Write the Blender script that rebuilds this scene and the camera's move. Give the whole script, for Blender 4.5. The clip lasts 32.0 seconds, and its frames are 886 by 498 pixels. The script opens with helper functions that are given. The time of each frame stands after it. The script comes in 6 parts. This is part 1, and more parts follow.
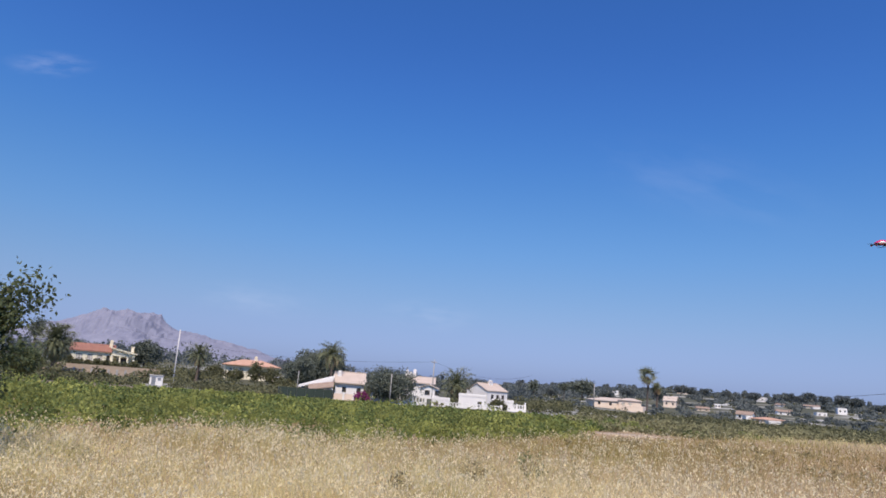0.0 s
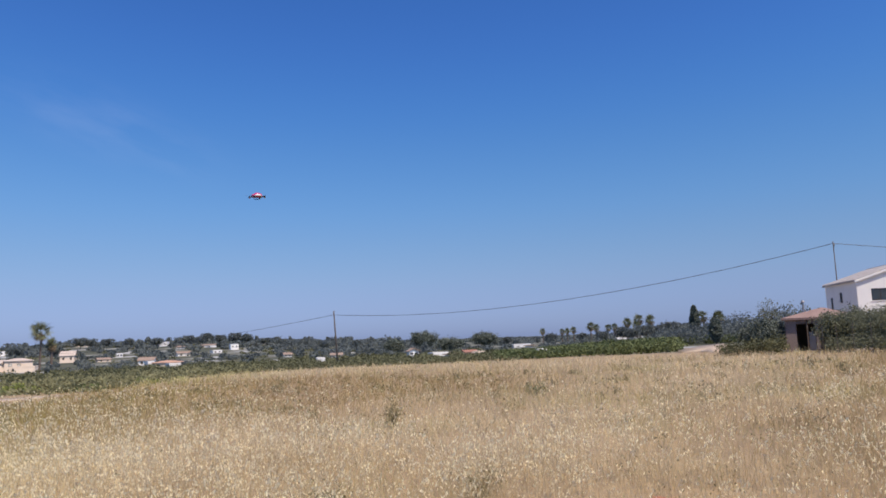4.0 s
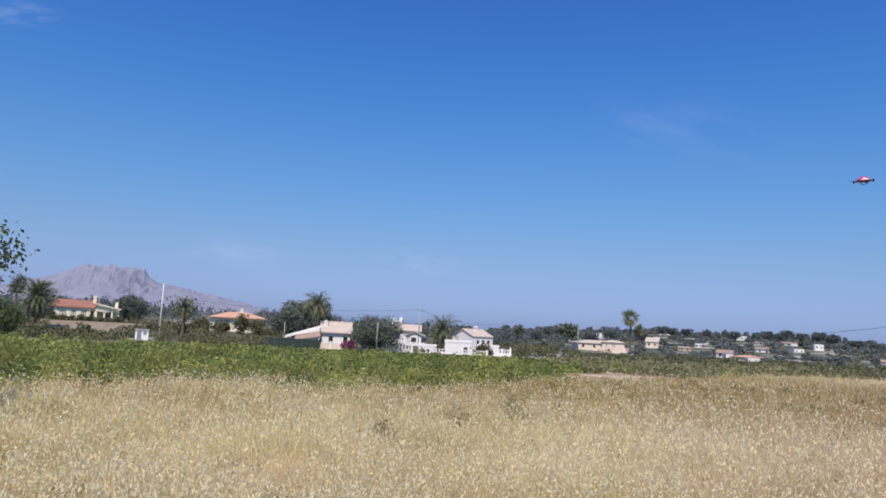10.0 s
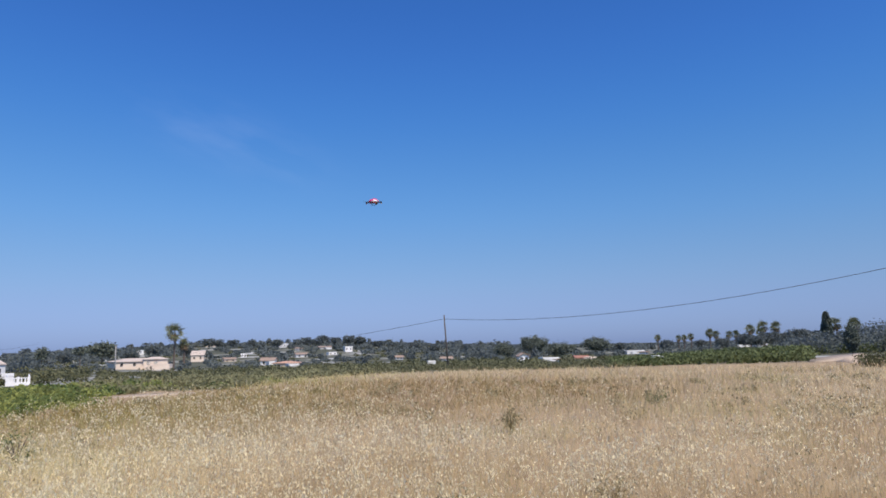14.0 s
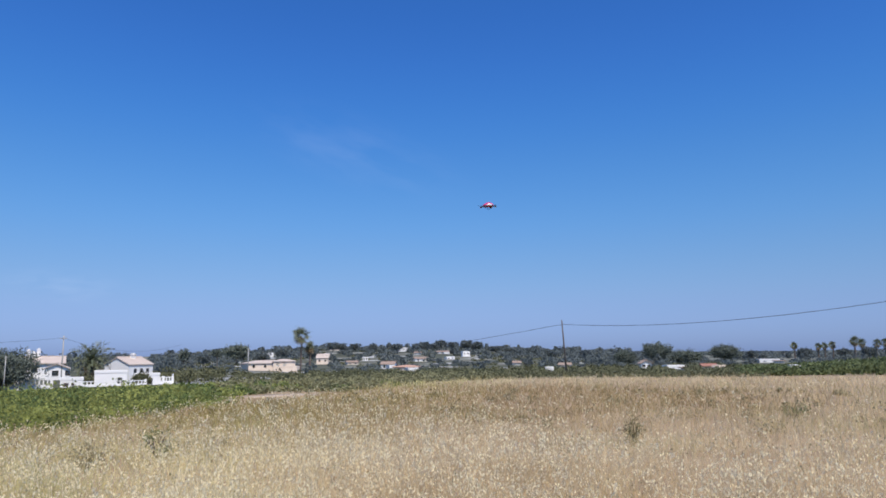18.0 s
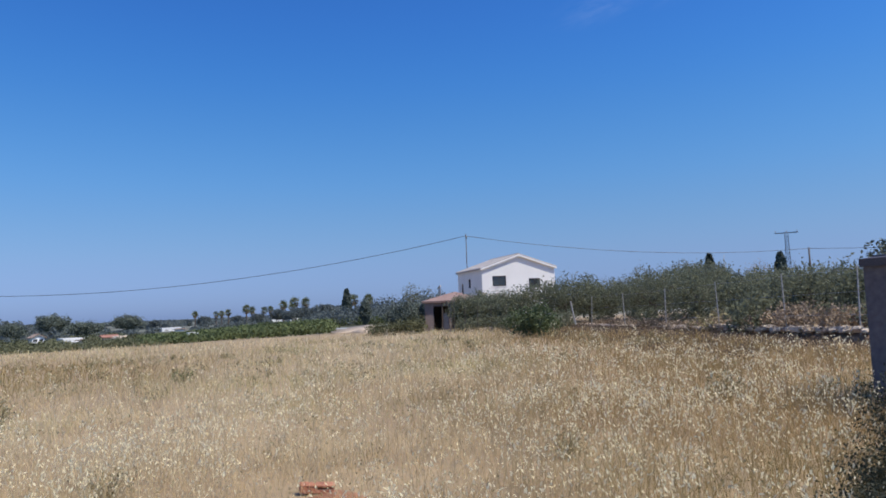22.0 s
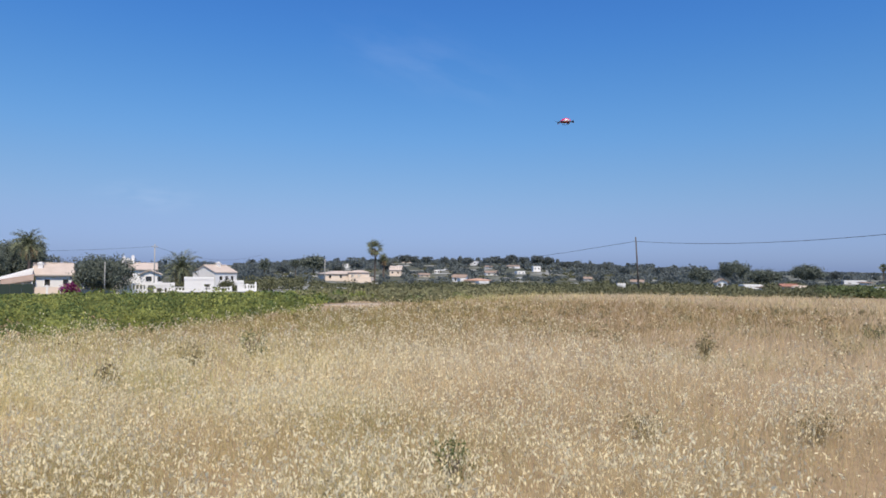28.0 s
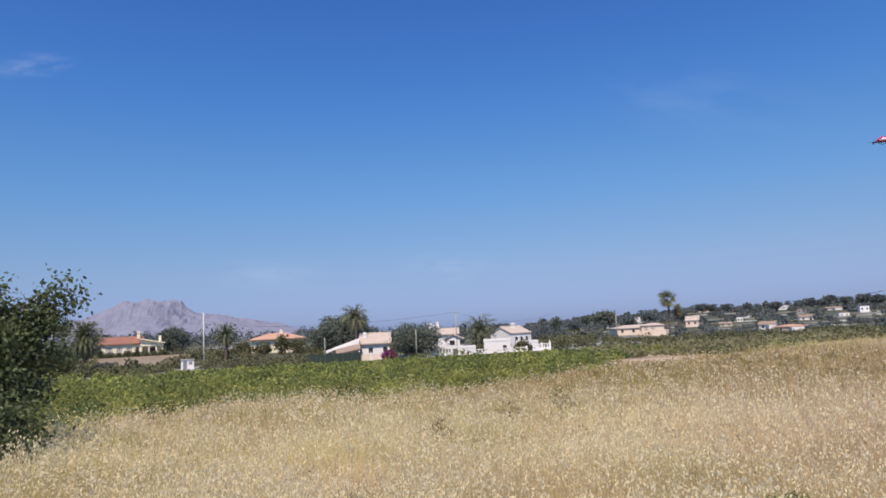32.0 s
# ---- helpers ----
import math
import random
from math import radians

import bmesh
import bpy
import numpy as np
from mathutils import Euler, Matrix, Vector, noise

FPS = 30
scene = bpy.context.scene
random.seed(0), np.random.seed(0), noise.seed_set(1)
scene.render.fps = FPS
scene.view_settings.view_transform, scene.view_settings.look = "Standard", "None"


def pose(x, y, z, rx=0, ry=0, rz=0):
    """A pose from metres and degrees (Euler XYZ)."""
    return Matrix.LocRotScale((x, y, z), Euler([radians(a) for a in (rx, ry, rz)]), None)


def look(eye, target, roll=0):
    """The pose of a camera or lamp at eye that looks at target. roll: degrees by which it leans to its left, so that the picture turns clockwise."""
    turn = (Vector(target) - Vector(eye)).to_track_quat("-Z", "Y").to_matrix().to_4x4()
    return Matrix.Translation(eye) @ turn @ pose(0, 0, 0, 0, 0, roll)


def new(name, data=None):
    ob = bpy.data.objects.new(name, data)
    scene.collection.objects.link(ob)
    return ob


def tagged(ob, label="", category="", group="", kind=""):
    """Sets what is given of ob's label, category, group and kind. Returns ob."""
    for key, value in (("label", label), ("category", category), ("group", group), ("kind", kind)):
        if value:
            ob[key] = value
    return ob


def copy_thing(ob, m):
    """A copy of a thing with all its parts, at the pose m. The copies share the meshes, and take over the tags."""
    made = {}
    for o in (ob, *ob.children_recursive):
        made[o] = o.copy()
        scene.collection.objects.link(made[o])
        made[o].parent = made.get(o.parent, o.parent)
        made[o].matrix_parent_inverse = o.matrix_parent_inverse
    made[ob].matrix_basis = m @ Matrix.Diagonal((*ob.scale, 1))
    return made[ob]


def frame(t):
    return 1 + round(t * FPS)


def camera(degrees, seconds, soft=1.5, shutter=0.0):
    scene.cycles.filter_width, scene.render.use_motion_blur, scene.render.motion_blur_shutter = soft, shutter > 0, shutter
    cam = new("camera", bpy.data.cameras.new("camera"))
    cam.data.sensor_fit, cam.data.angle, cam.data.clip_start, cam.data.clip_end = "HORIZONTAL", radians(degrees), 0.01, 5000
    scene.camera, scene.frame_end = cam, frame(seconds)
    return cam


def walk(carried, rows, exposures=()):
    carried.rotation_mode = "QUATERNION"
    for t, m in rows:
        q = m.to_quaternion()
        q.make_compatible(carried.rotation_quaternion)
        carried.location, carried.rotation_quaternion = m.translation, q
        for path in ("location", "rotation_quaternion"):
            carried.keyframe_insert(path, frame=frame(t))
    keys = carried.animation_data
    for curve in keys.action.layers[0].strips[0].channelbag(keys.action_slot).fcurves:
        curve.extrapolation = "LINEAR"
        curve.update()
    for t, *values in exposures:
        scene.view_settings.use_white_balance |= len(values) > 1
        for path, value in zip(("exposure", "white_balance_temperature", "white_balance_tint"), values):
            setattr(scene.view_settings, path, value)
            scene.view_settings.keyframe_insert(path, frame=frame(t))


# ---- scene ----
# The camera: a phone held by somebody who stands at the edge of a field and turns with a model aircraft.
# Rows: seconds, metres east and north of the standing place, degrees of turn to the left, of tilt up, and of roll.
EYE = 1.6
PATH = [
    (0.0, -0.219, 0.056, 37.87, 10.51, 4.50),
    (0.5, -0.222, 0.064, 40.36, 9.75, 4.51),
    (1.0, -0.214, 0.082, 40.33, 8.78, 3.10),
    (1.5, -0.192, 0.111, 37.32, 8.42, 1.94),
    (2.0, -0.155, 0.148, 31.47, 8.87, 0.53),
    (2.5, -0.098, 0.191, 22.29, 8.59, -0.19),
    (3.0, -0.029, 0.228, 11.58, 7.78, -0.51),
    (3.5, 0.038, 0.252, 1.79, 7.60, -1.26),
    (4.0, 0.109, 0.266, -8.83, 7.32, -1.95),
    (4.5, 0.124, 0.278, -17.47, 7.62, -2.20),
    (6.5, 0.085, 0.321, -37.00, 8.22, -2.16),
    (7.0, 0.046, 0.346, -36.46, 8.11, -1.56),
    (7.5, -0.001, 0.378, -34.17, 7.88, -1.12),
    (8.0, -0.085, 0.430, -24.90, 8.62, -0.98),
    (8.5, -0.175, 0.436, -4.37, 8.87, 0.29),
    (9.0, -0.279, 0.394, 18.19, 8.03, 2.27),
    (9.5, -0.318, 0.338, 30.69, 6.52, 3.08),
    (10.0, -0.316, 0.294, 36.26, 6.35, 3.01),
    (10.5, -0.291, 0.266, 37.04, 6.78, 1.93),
    (11.0, -0.231, 0.261, 31.01, 6.19, 0.92),
    (11.5, -0.166, 0.254, 24.18, 6.41, 0.12),
    (12.0, -0.096, 0.244, 17.07, 7.22, -0.72),
    (12.5, -0.068, 0.287, 10.14, 7.67, -1.43),
    (13.0, -0.051, 0.323, 5.26, 7.63, -1.51),
    (13.5, -0.048, 0.357, 2.75, 7.90, -1.47),
    (14.0, -0.044, 0.390, 0.10, 7.92, -1.17),
    (14.5, -0.045, 0.422, -1.88, 8.16, -1.41),
    (16.5, -0.059, 0.541, -0.82, 8.41, -1.42),
    (17.0, -0.056, 0.561, 3.46, 8.43, -1.20),
    (17.5, -0.042, 0.581, 5.85, 8.36, -0.95),
    (18.0, -0.036, 0.598, 9.68, 8.48, -0.51),
    (18.5, 0.015, 0.622, 6.09, 8.92, -1.20),
    (19.0, 0.121, 0.642, -6.83, 9.11, -1.62),
    (19.5, 0.219, 0.647, -18.62, 8.06, -2.43),
    (20.0, 0.295, 0.648, -27.28, 6.96, -2.60),
    (20.5, 0.313, 0.626, -34.11, 6.61, -2.47),
    (21.0, 0.307, 0.617, -36.72, 5.94, -2.07),
    (21.5, 0.286, 0.619, -35.94, 5.32, -2.30),
    (22.0, 0.269, 0.617, -36.30, 4.87, -2.27),
    (22.5, 0.251, 0.617, -36.17, 4.95, -1.86),
    (23.0, 0.226, 0.621, -34.80, 4.67, -1.85),
    (23.5, 0.190, 0.632, -31.28, 4.67, -1.34),
    (24.0, 0.158, 0.639, -28.63, 4.95, -1.19),
    (24.5, 0.162, 0.586, -28.87, 4.67, -1.28),
    (26.5, 0.039, 0.419, -5.10, 3.23, 0.75),
    (27.0, 0.001, 0.368, 1.69, 2.70, 0.83),
    (27.5, -0.049, 0.310, 10.52, 2.34, 0.95),
    (28.0, -0.075, 0.251, 15.53, 1.47, 0.67),
    (28.5, -0.070, 0.192, 17.71, 0.86, 0.43),
    (29.0, -0.068, 0.131, 20.58, 0.84, -0.00),
    (29.5, -0.098, 0.054, 29.31, 1.45, -0.50),
    (30.0, -0.099, -0.012, 32.90, 1.73, -0.13),
    (30.5, -0.081, -0.068, 32.97, 2.45, -0.35),
    (31.0, -0.081, -0.135, 36.40, 5.05, -1.55),
    (31.5, -0.077, -0.201, 39.30, 6.19, -2.17),
    (32.0, -0.055, -0.253, 38.58, 6.51, -2.83),
]


def stand(x, y, yaw, pitch, roll):
    a, b = radians(yaw), radians(pitch)
    way = Vector((-math.sin(a) * math.cos(b), math.cos(a) * math.cos(b), math.sin(b)))
    eye = Vector((x, y, EYE))
    return look(eye, eye + way * 10, roll)


cam = camera(64.74, 32.0, soft=1.7)
walk(cam, [(t, stand(*row)) for t, *row in PATH], exposures=[
    (0.0, -0.04, 6560, 19), (1.0, -0.04, 6780, 20), (4.0, -0.04, 6680, 18), (7.0, -0.04, 6720, 18), (8.0, -0.04, 6420, 16), (9.0, -0.04, 6200, 15), (10.5, -0.03, 6520, 17), (13.0, -0.03, 6420, 16), (17.0, -0.03, 6150, 15),
    (20.0, -0.03, 6120, 13), (24.0, -0.03, 6060, 12), (27.0, 0.0, 6450, 13), (30.0, -0.02, 6550, 14), (32.0, -0.04, 6750, 18)])

# ---- world and sun ----
SUN_AZ, SUN_EL = 150.0, 58.0     # degrees clockwise from straight ahead (north), and above the horizon
world = bpy.data.worlds.new("sky")
scene.world = world
world.use_nodes = True
wn, wl = world.node_tree.nodes, world.node_tree.links
wn.clear()
sky = wn.new("ShaderNodeTexSky")
sky.sky_type = "NISHITA"
sky.sun_disc = False
sky.sun_elevation, sky.sun_rotation = radians(SUN_EL), radians(SUN_AZ)
sky.altitude, sky.air_density, sky.dust_density, sky.ozone_density = 0, 1.0, 0.4, 2.0
back = wn.new("ShaderNodeBackground")
back.inputs["Strength"].default_value = 0.15
wout = wn.new("ShaderNodeOutputWorld")


def wispy(colour, az, el, size, amount, stretch, seed):
    """Adds one faint wisp of cirrus round a direction of the sky."""
    a, e = radians(az), radians(el)
    way = Vector((math.sin(a) * math.cos(e), math.cos(a) * math.cos(e), math.sin(e)))
    side = Vector((math.cos(a), -math.sin(a), 0))
    top = side.cross(way)
    co = wn.new("ShaderNodeTexCoord")

    def along(axis, scale):
        d = wn.new("ShaderNodeVectorMath")
        d.operation = "DOT_PRODUCT"
        wl.new(co.outputs["Generated"], d.inputs[0])
        d.inputs[1].default_value = axis
        m = wn.new("ShaderNodeMath")
        m.operation = "MULTIPLY"
        wl.new(d.outputs["Value"], m.inputs[0])
        m.inputs[1].default_value = scale
        return m.outputs[0]

    u, v = along(side * 0.94 + top * stretch, 1 / size), along(top * 0.94 - side * stretch, 3.2 / size)
    both = wn.new("ShaderNodeCombineXYZ")
    wl.new(u, both.inputs[0]), wl.new(v, both.inputs[1])
    length = wn.new("ShaderNodeVectorMath")
    length.operation = "LENGTH"
    mid = wn.new("ShaderNodeVectorMath")
    mid.operation = "SUBTRACT"
    wl.new(both.outputs[0], mid.inputs[0])
    mid.inputs[1].default_value = (way.dot(side * 0.94 + top * stretch) / size, way.dot(top * 0.94 - side * stretch) * 3.2 / size, 0)
    wl.new(mid.outputs[0], length.inputs[0])
    ramp = wn.new("ShaderNodeMapRange")
    ramp.interpolation_type = "SMOOTHSTEP"
    ramp.inputs["From Min"].default_value, ramp.inputs["From Max"].default_value = 1.0, 0.0
    wl.new(length.outputs["Value"], ramp.inputs["Value"])
    grain = wn.new("ShaderNodeTexNoise")
    grain.inputs["Scale"].default_value, grain.inputs["Detail"].default_value = 2.2, 5
    shift = wn.new("ShaderNodeVectorMath")
    wl.new(both.outputs[0], shift.inputs[0])
    shift.inputs[1].default_value = (seed * 7.3, seed * 3.1, seed)
    wl.new(shift.outputs[0], grain.inputs["Vector"])
    cut = wn.new("ShaderNodeMapRange")
    cut.inputs["From Min"].default_value, cut.inputs["From Max"].default_value = 0.38, 0.75
    wl.new(grain.outputs["Fac"], cut.inputs["Value"])
    prod = wn.new("ShaderNodeMath")
    prod.operation = "MULTIPLY"
    wl.new(ramp.outputs[0], prod.inputs[0]), wl.new(cut.outputs[0], prod.inputs[1])
    amt = wn.new("ShaderNodeMath")
    amt.operation = "MULTIPLY"
    wl.new(prod.outputs[0], amt.inputs[0])
    amt.inputs[1].default_value = amount
    mix = wn.new("ShaderNodeMix")
    mix.data_type = "RGBA"
    wl.new(amt.outputs[0], mix.inputs["Factor"])
    wl.new(colour, mix.inputs[6])
    mix.inputs[7].default_value = (7.5, 7.8, 8.6, 1)
    return mix.outputs[2]


# the saturated blue of a clear summer sky by the sea, from the horizon up
place = wn.new("ShaderNodeTexCoord")
split = wn.new("ShaderNodeSeparateXYZ")
wl.new(place.outputs["Generated"], split.inputs[0])
tone = wn.new("ShaderNodeValToRGB")
tone.color_ramp.interpolation = "CARDINAL"
for q, c in zip((0.0, 0.08, 0.175, 0.3, 0.45), ((0.265, 0.385, 0.83), (0.37, 0.465, 0.69), (0.365, 0.58, 0.785), (0.28, 0.605, 0.935), (0.226, 0.555, 1.02))):
    e = tone.color_ramp.elements[0] if q == 0 else tone.color_ramp.elements[-1] if q == 0.45 else tone.color_ramp.elements.new(q)
    e.position, e.color = q, (*c, 1)
wl.new(split.outputs["Z"], tone.inputs[0])
tinted = wn.new("ShaderNodeMix")
tinted.data_type, tinted.blend_type = "RGBA", "MULTIPLY"
tinted.inputs[0].default_value = 1.0
wl.new(sky.outputs[0], tinted.inputs[6]), wl.new(tone.outputs[0], tinted.inputs[7])
colour = tinted.outputs[2]
for wisp in ((-69.4, 19.8, 0.06, 0.13, 0.25, 1), (-52.5, 5.0, 0.10, 0.07, 0.0, 2), (-38.5, 5.0, 0.09, 0.07, 0.0, 3), (-17.0, 16.4, 0.2, 0.05, -0.3, 4), (50.5, 23.0, 0.09, 0.06, 0.2, 5), (57.8, 24.0, 0.08, 0.06, 0.4, 6)):
    colour = wispy(colour, *wisp)
wl.new(colour, back.inputs["Color"])
wl.new(back.outputs[0], wout.inputs["Surface"])
sun = new("sun", bpy.data.lights.new("sun", "SUN"))
sun.data.energy, sun.data.angle, sun.data.color = 5.0, radians(0.53), (1.0, 0.91, 0.76)
sa, se = radians(SUN_AZ), radians(SUN_EL)
sun.matrix_world = look((20, -20, 60), Vector((20, -20, 60)) - Vector((math.sin(sa) * math.cos(se), math.cos(sa) * math.cos(se), math.sin(se))))

# ---- materials ----
def material(name, dark, light, scale=4.0, rough=0.8, bump=0.3, fine=40.0, metal=0.0, island=0.0, objects=0.0, through_light=0.0, coarse=0.4):
    """A surface that varies at two scales between two colours, with fine relief; island and objects vary it from piece to piece."""
    m = bpy.data.materials.new(name)
    m.use_nodes = True
    n, l = m.node_tree.nodes, m.node_tree.links
    bsdf = n["Principled BSDF"]
    co = n.new("ShaderNodeTexCoord")
    big, small = n.new("ShaderNodeTexNoise"), n.new("ShaderNodeTexNoise")
    big.inputs["Scale"].default_value, big.inputs["Detail"].default_value = scale, 4
    small.inputs["Scale"].default_value, small.inputs["Detail"].default_value = fine, 3
    l.new(co.outputs["Object"], big.inputs["Vector"]), l.new(co.outputs["Object"], small.inputs["Vector"])
    mixf = n.new("ShaderNodeMix")
    mixf.inputs[0].default_value = coarse
    l.new(small.outputs["Fac"], mixf.inputs[2]), l.new(big.outputs["Fac"], mixf.inputs[3])
    fac = mixf.outputs[0]
    stretch = n.new("ShaderNodeMapRange")
    stretch.inputs["From Min"].default_value, stretch.inputs["From Max"].default_value = 0.32, 0.68
    l.new(fac, stretch.inputs["Value"])
    fac = stretch.outputs[0]
    for weight, node, output in ((island, "ShaderNodeNewGeometry", "Random Per Island"), (objects, "ShaderNodeObjectInfo", "Random")):
        if weight:
            info, mx = n.new(node), n.new("ShaderNodeMix")
            mx.inputs[0].default_value = weight
            l.new(fac, mx.inputs[2]), l.new(info.outputs[output], mx.inputs[3])
            fac = mx.outputs[0]
    col = n.new("ShaderNodeMix")
    col.data_type = "RGBA"
    col.inputs[6].default_value, col.inputs[7].default_value = (*dark, 1), (*light, 1)
    l.new(fac, col.inputs[0])
    l.new(col.outputs[2], bsdf.inputs["Base Color"])
    bsdf.inputs["Roughness"].default_value, bsdf.inputs["Metallic"].default_value = rough, metal
    if bump:
        b = n.new("ShaderNodeBump")
        b.inputs["Strength"].default_value, b.inputs["Distance"].default_value = bump, 0.02
        l.new(small.outputs["Fac"], b.inputs["Height"])
        l.new(b.outputs[0], bsdf.inputs["Normal"])
    if through_light:
        bsdf.inputs["Specular IOR Level"].default_value = 0.15
        tr, add = n.new("ShaderNodeBsdfTranslucent"), n.new("ShaderNodeMixShader")
        l.new(col.outputs[2], tr.inputs["Color"])
        add.inputs[0].default_value = through_light
        l.new(bsdf.outputs[0], add.inputs[1]), l.new(tr.outputs[0], add.inputs[2])
        l.new(add.outputs[0], n["Material Output"].inputs["Surface"])
    return m


def glass(name):
    m = bpy.data.materials.new(name)
    m.use_nodes = True
    b = m.node_tree.nodes["Principled BSDF"]
    b.inputs["Base Color"].default_value = (0.25, 0.3, 0.32, 1)
    b.inputs["Roughness"].default_value, b.inputs["Transmission Weight"].default_value, b.inputs["IOR"].default_value = 0.03, 0.85, 1.5
    return m


WHITE = material("white_plaster", (0.77, 0.745, 0.70), (0.90, 0.88, 0.835), 0.6, 0.9, 0.15, 14)
CREAM = material("cream_plaster", (0.80, 0.71, 0.50), (0.89, 0.83, 0.64), 0.6, 0.9, 0.15, 14)
PEACH = material("peach_plaster", (0.76, 0.60, 0.46), (0.87, 0.73, 0.58), 0.6, 0.9, 0.15, 14)
GREYWALL = material("bare_block", (0.19, 0.15, 0.135), (0.30, 0.245, 0.22), 0.8, 0.95, 0.4, 10)
TILE = material("clay_roof_tile", (0.25, 0.115, 0.08), (0.41, 0.205, 0.145), 0.8, 0.85, 0.5, 9, island=0.3)
OLDTILE = material("weathered_roof_tile", (0.22, 0.155, 0.115), (0.38, 0.29, 0.225), 0.8, 0.9, 0.5, 9, island=0.3)
REDTILE = material("red_roof_tile", (0.42, 0.235, 0.16), (0.60, 0.37, 0.26), 0.8, 0.85, 0.5, 9, island=0.3)
DARKFRAME = material("brown_window_frame", (0.05, 0.035, 0.03), (0.09, 0.06, 0.05), 5, 0.5, 0.1)
GLASS = glass("window_glass")
SHUTTER = material("slatted_shutter", (0.06, 0.05, 0.05), (0.11, 0.09, 0.09), 5, 0.6, 0.2)
GROUND = material("dry_earth", (0.25, 0.172, 0.095), (0.42, 0.31, 0.17), 0.35, 0.97, 0.8, 9, coarse=0.55)
# plain dark grey plaster for the hut walls
HUTWALL = material("dark_grey_plaster", (0.115, 0.102, 0.104), (0.195, 0.175, 0.175), 0.9, 0.95, 0.3, 12)
PALEPOLE = material("pale_concrete", (0.52, 0.51, 0.49), (0.68, 0.67, 0.65), 1.5, 0.85, 0.3, 20)
BANKSOIL = material("brown_orchard_soil", (0.19, 0.125, 0.085), (0.33, 0.235, 0.155), 0.6, 0.97, 0.8, 12)
REDSOIL = material("red_clay_soil", (0.22, 0.095, 0.045), (0.42, 0.20, 0.10), 1.6, 0.97, 0.9, 22)
DIRT = material("pale_dirt", (0.36, 0.27, 0.19), (0.52, 0.42, 0.31), 0.9, 0.97, 0.6, 14)
STALK = material("dry_oat_stalk", (0.53, 0.42, 0.25), (0.95, 0.81, 0.53), 0.3, 0.7, 0, 1.4, island=0.2, through_light=0.42, coarse=0.6)
HUSK = material("pale_oat_husk", (0.97, 0.84, 0.52), (0.995, 0.94, 0.68), 0.6, 0.8, 0, 3, island=0.3, through_light=0.55)
WEED = material("grey_green_weed", (0.20, 0.175, 0.09), (0.42, 0.36, 0.20), 1, 0.8, 0, 6, island=0.5, through_light=0.2)
GROVE = material("citrus_leaf", (0.07, 0.092, 0.04), (0.19, 0.22, 0.085), 0.25, 0.55, 0, 4, island=0.4, through_light=0.3)
SCRUB = material("dusty_scrub_leaf", (0.08, 0.088, 0.046), (0.20, 0.195, 0.10), 0.12, 0.6, 0, 3, island=0.3, through_light=0.25)
PASTURE = material("dull_pasture_weed", (0.13, 0.138, 0.07), (0.31, 0.29, 0.15), 0.15, 0.7, 0, 2, island=0.35, through_light=0.25)
LEAFWEED = material("green_weed_leaf", (0.10, 0.125, 0.05), (0.24, 0.27, 0.11), 1, 0.7, 0, 6, island=0.5, through_light=0.25)
DRYBRUSH = material("dry_brown_brush", (0.24, 0.18, 0.12), (0.46, 0.36, 0.25), 0.8, 0.8, 0, 6, island=0.5, through_light=0.2)
VINE = material("vine_leaf", (0.06, 0.092, 0.033), (0.47, 0.505, 0.145), 0.42, 0.6, 0, 0.8, island=0.08, through_light=0.48, coarse=0.8)
LEAF = material("broad_leaf", (0.062, 0.085, 0.042), (0.175, 0.21, 0.10), 0.7, 0.5, 0, 5, island=0.5, through_light=0.3)
# olive green leaf, about a third lighter to include haze over the orchard
OLIVE = material("olive_green_leaf", (0.135, 0.145, 0.095), (0.245, 0.255, 0.16), 0.4, 0.7, 0, 5, island=0.2, through_light=0.42)
# needle green, lifted a little for the haze on distant trees
PINE = material("pine_needle", (0.068, 0.085, 0.066), (0.135, 0.157, 0.115), 0.5, 0.7, 0, 5, island=0.5)
# distance haze painted into the leaf: paler and bluer than near foliage
FAR = material("haze_paled_wood_leaf", (0.12, 0.142, 0.14), (0.18, 0.202, 0.182), 0.04, 0.8, 0, 0.5, island=0.1, through_light=0.42, coarse=0.7)
PALM = material("palm_frond", (0.075, 0.09, 0.048), (0.26, 0.275, 0.155), 0.6, 0.5, 0, 5, island=0.4, through_light=0.15)
DEADFROND = material("dry_palm_frond", (0.22, 0.15, 0.08), (0.36, 0.26, 0.15), 1, 0.8, 0, 6, island=0.4)
BARK = material("grey_brown_bark", (0.07, 0.05, 0.04), (0.19, 0.15, 0.12), 3, 0.95, 0.9, 25)
BOUGAIN = material("magenta_bract", (0.16, 0.03, 0.10), (0.36, 0.07, 0.22), 2, 0.6, 0, 8, island=0.5, through_light=0.3)
CONCRETE = material("grey_concrete", (0.30, 0.29, 0.27), (0.46, 0.45, 0.42), 1.5, 0.9, 0.4, 20)
WOODPOLE = material("tarred_wood_pole", (0.06, 0.05, 0.045), (0.14, 0.12, 0.10), 2, 0.85, 0.5, 20)
STEEL = material("galvanised_steel", (0.26, 0.27, 0.28), (0.42, 0.43, 0.44), 3, 0.5, 0.1, 20, metal=0.7)
CABLE = material("black_cable", (0.03, 0.03, 0.035), (0.06, 0.06, 0.065), 3, 0.6, 0)
STONE = material("limestone_rubble", (0.36, 0.28, 0.21), (0.70, 0.59, 0.46), 2.2, 0.95, 0.8, 14, objects=0.5)
BRICK = material("hollow_clay_brick", (0.36, 0.13, 0.065), (0.55, 0.25, 0.14), 8, 0.9, 0.6, 60)
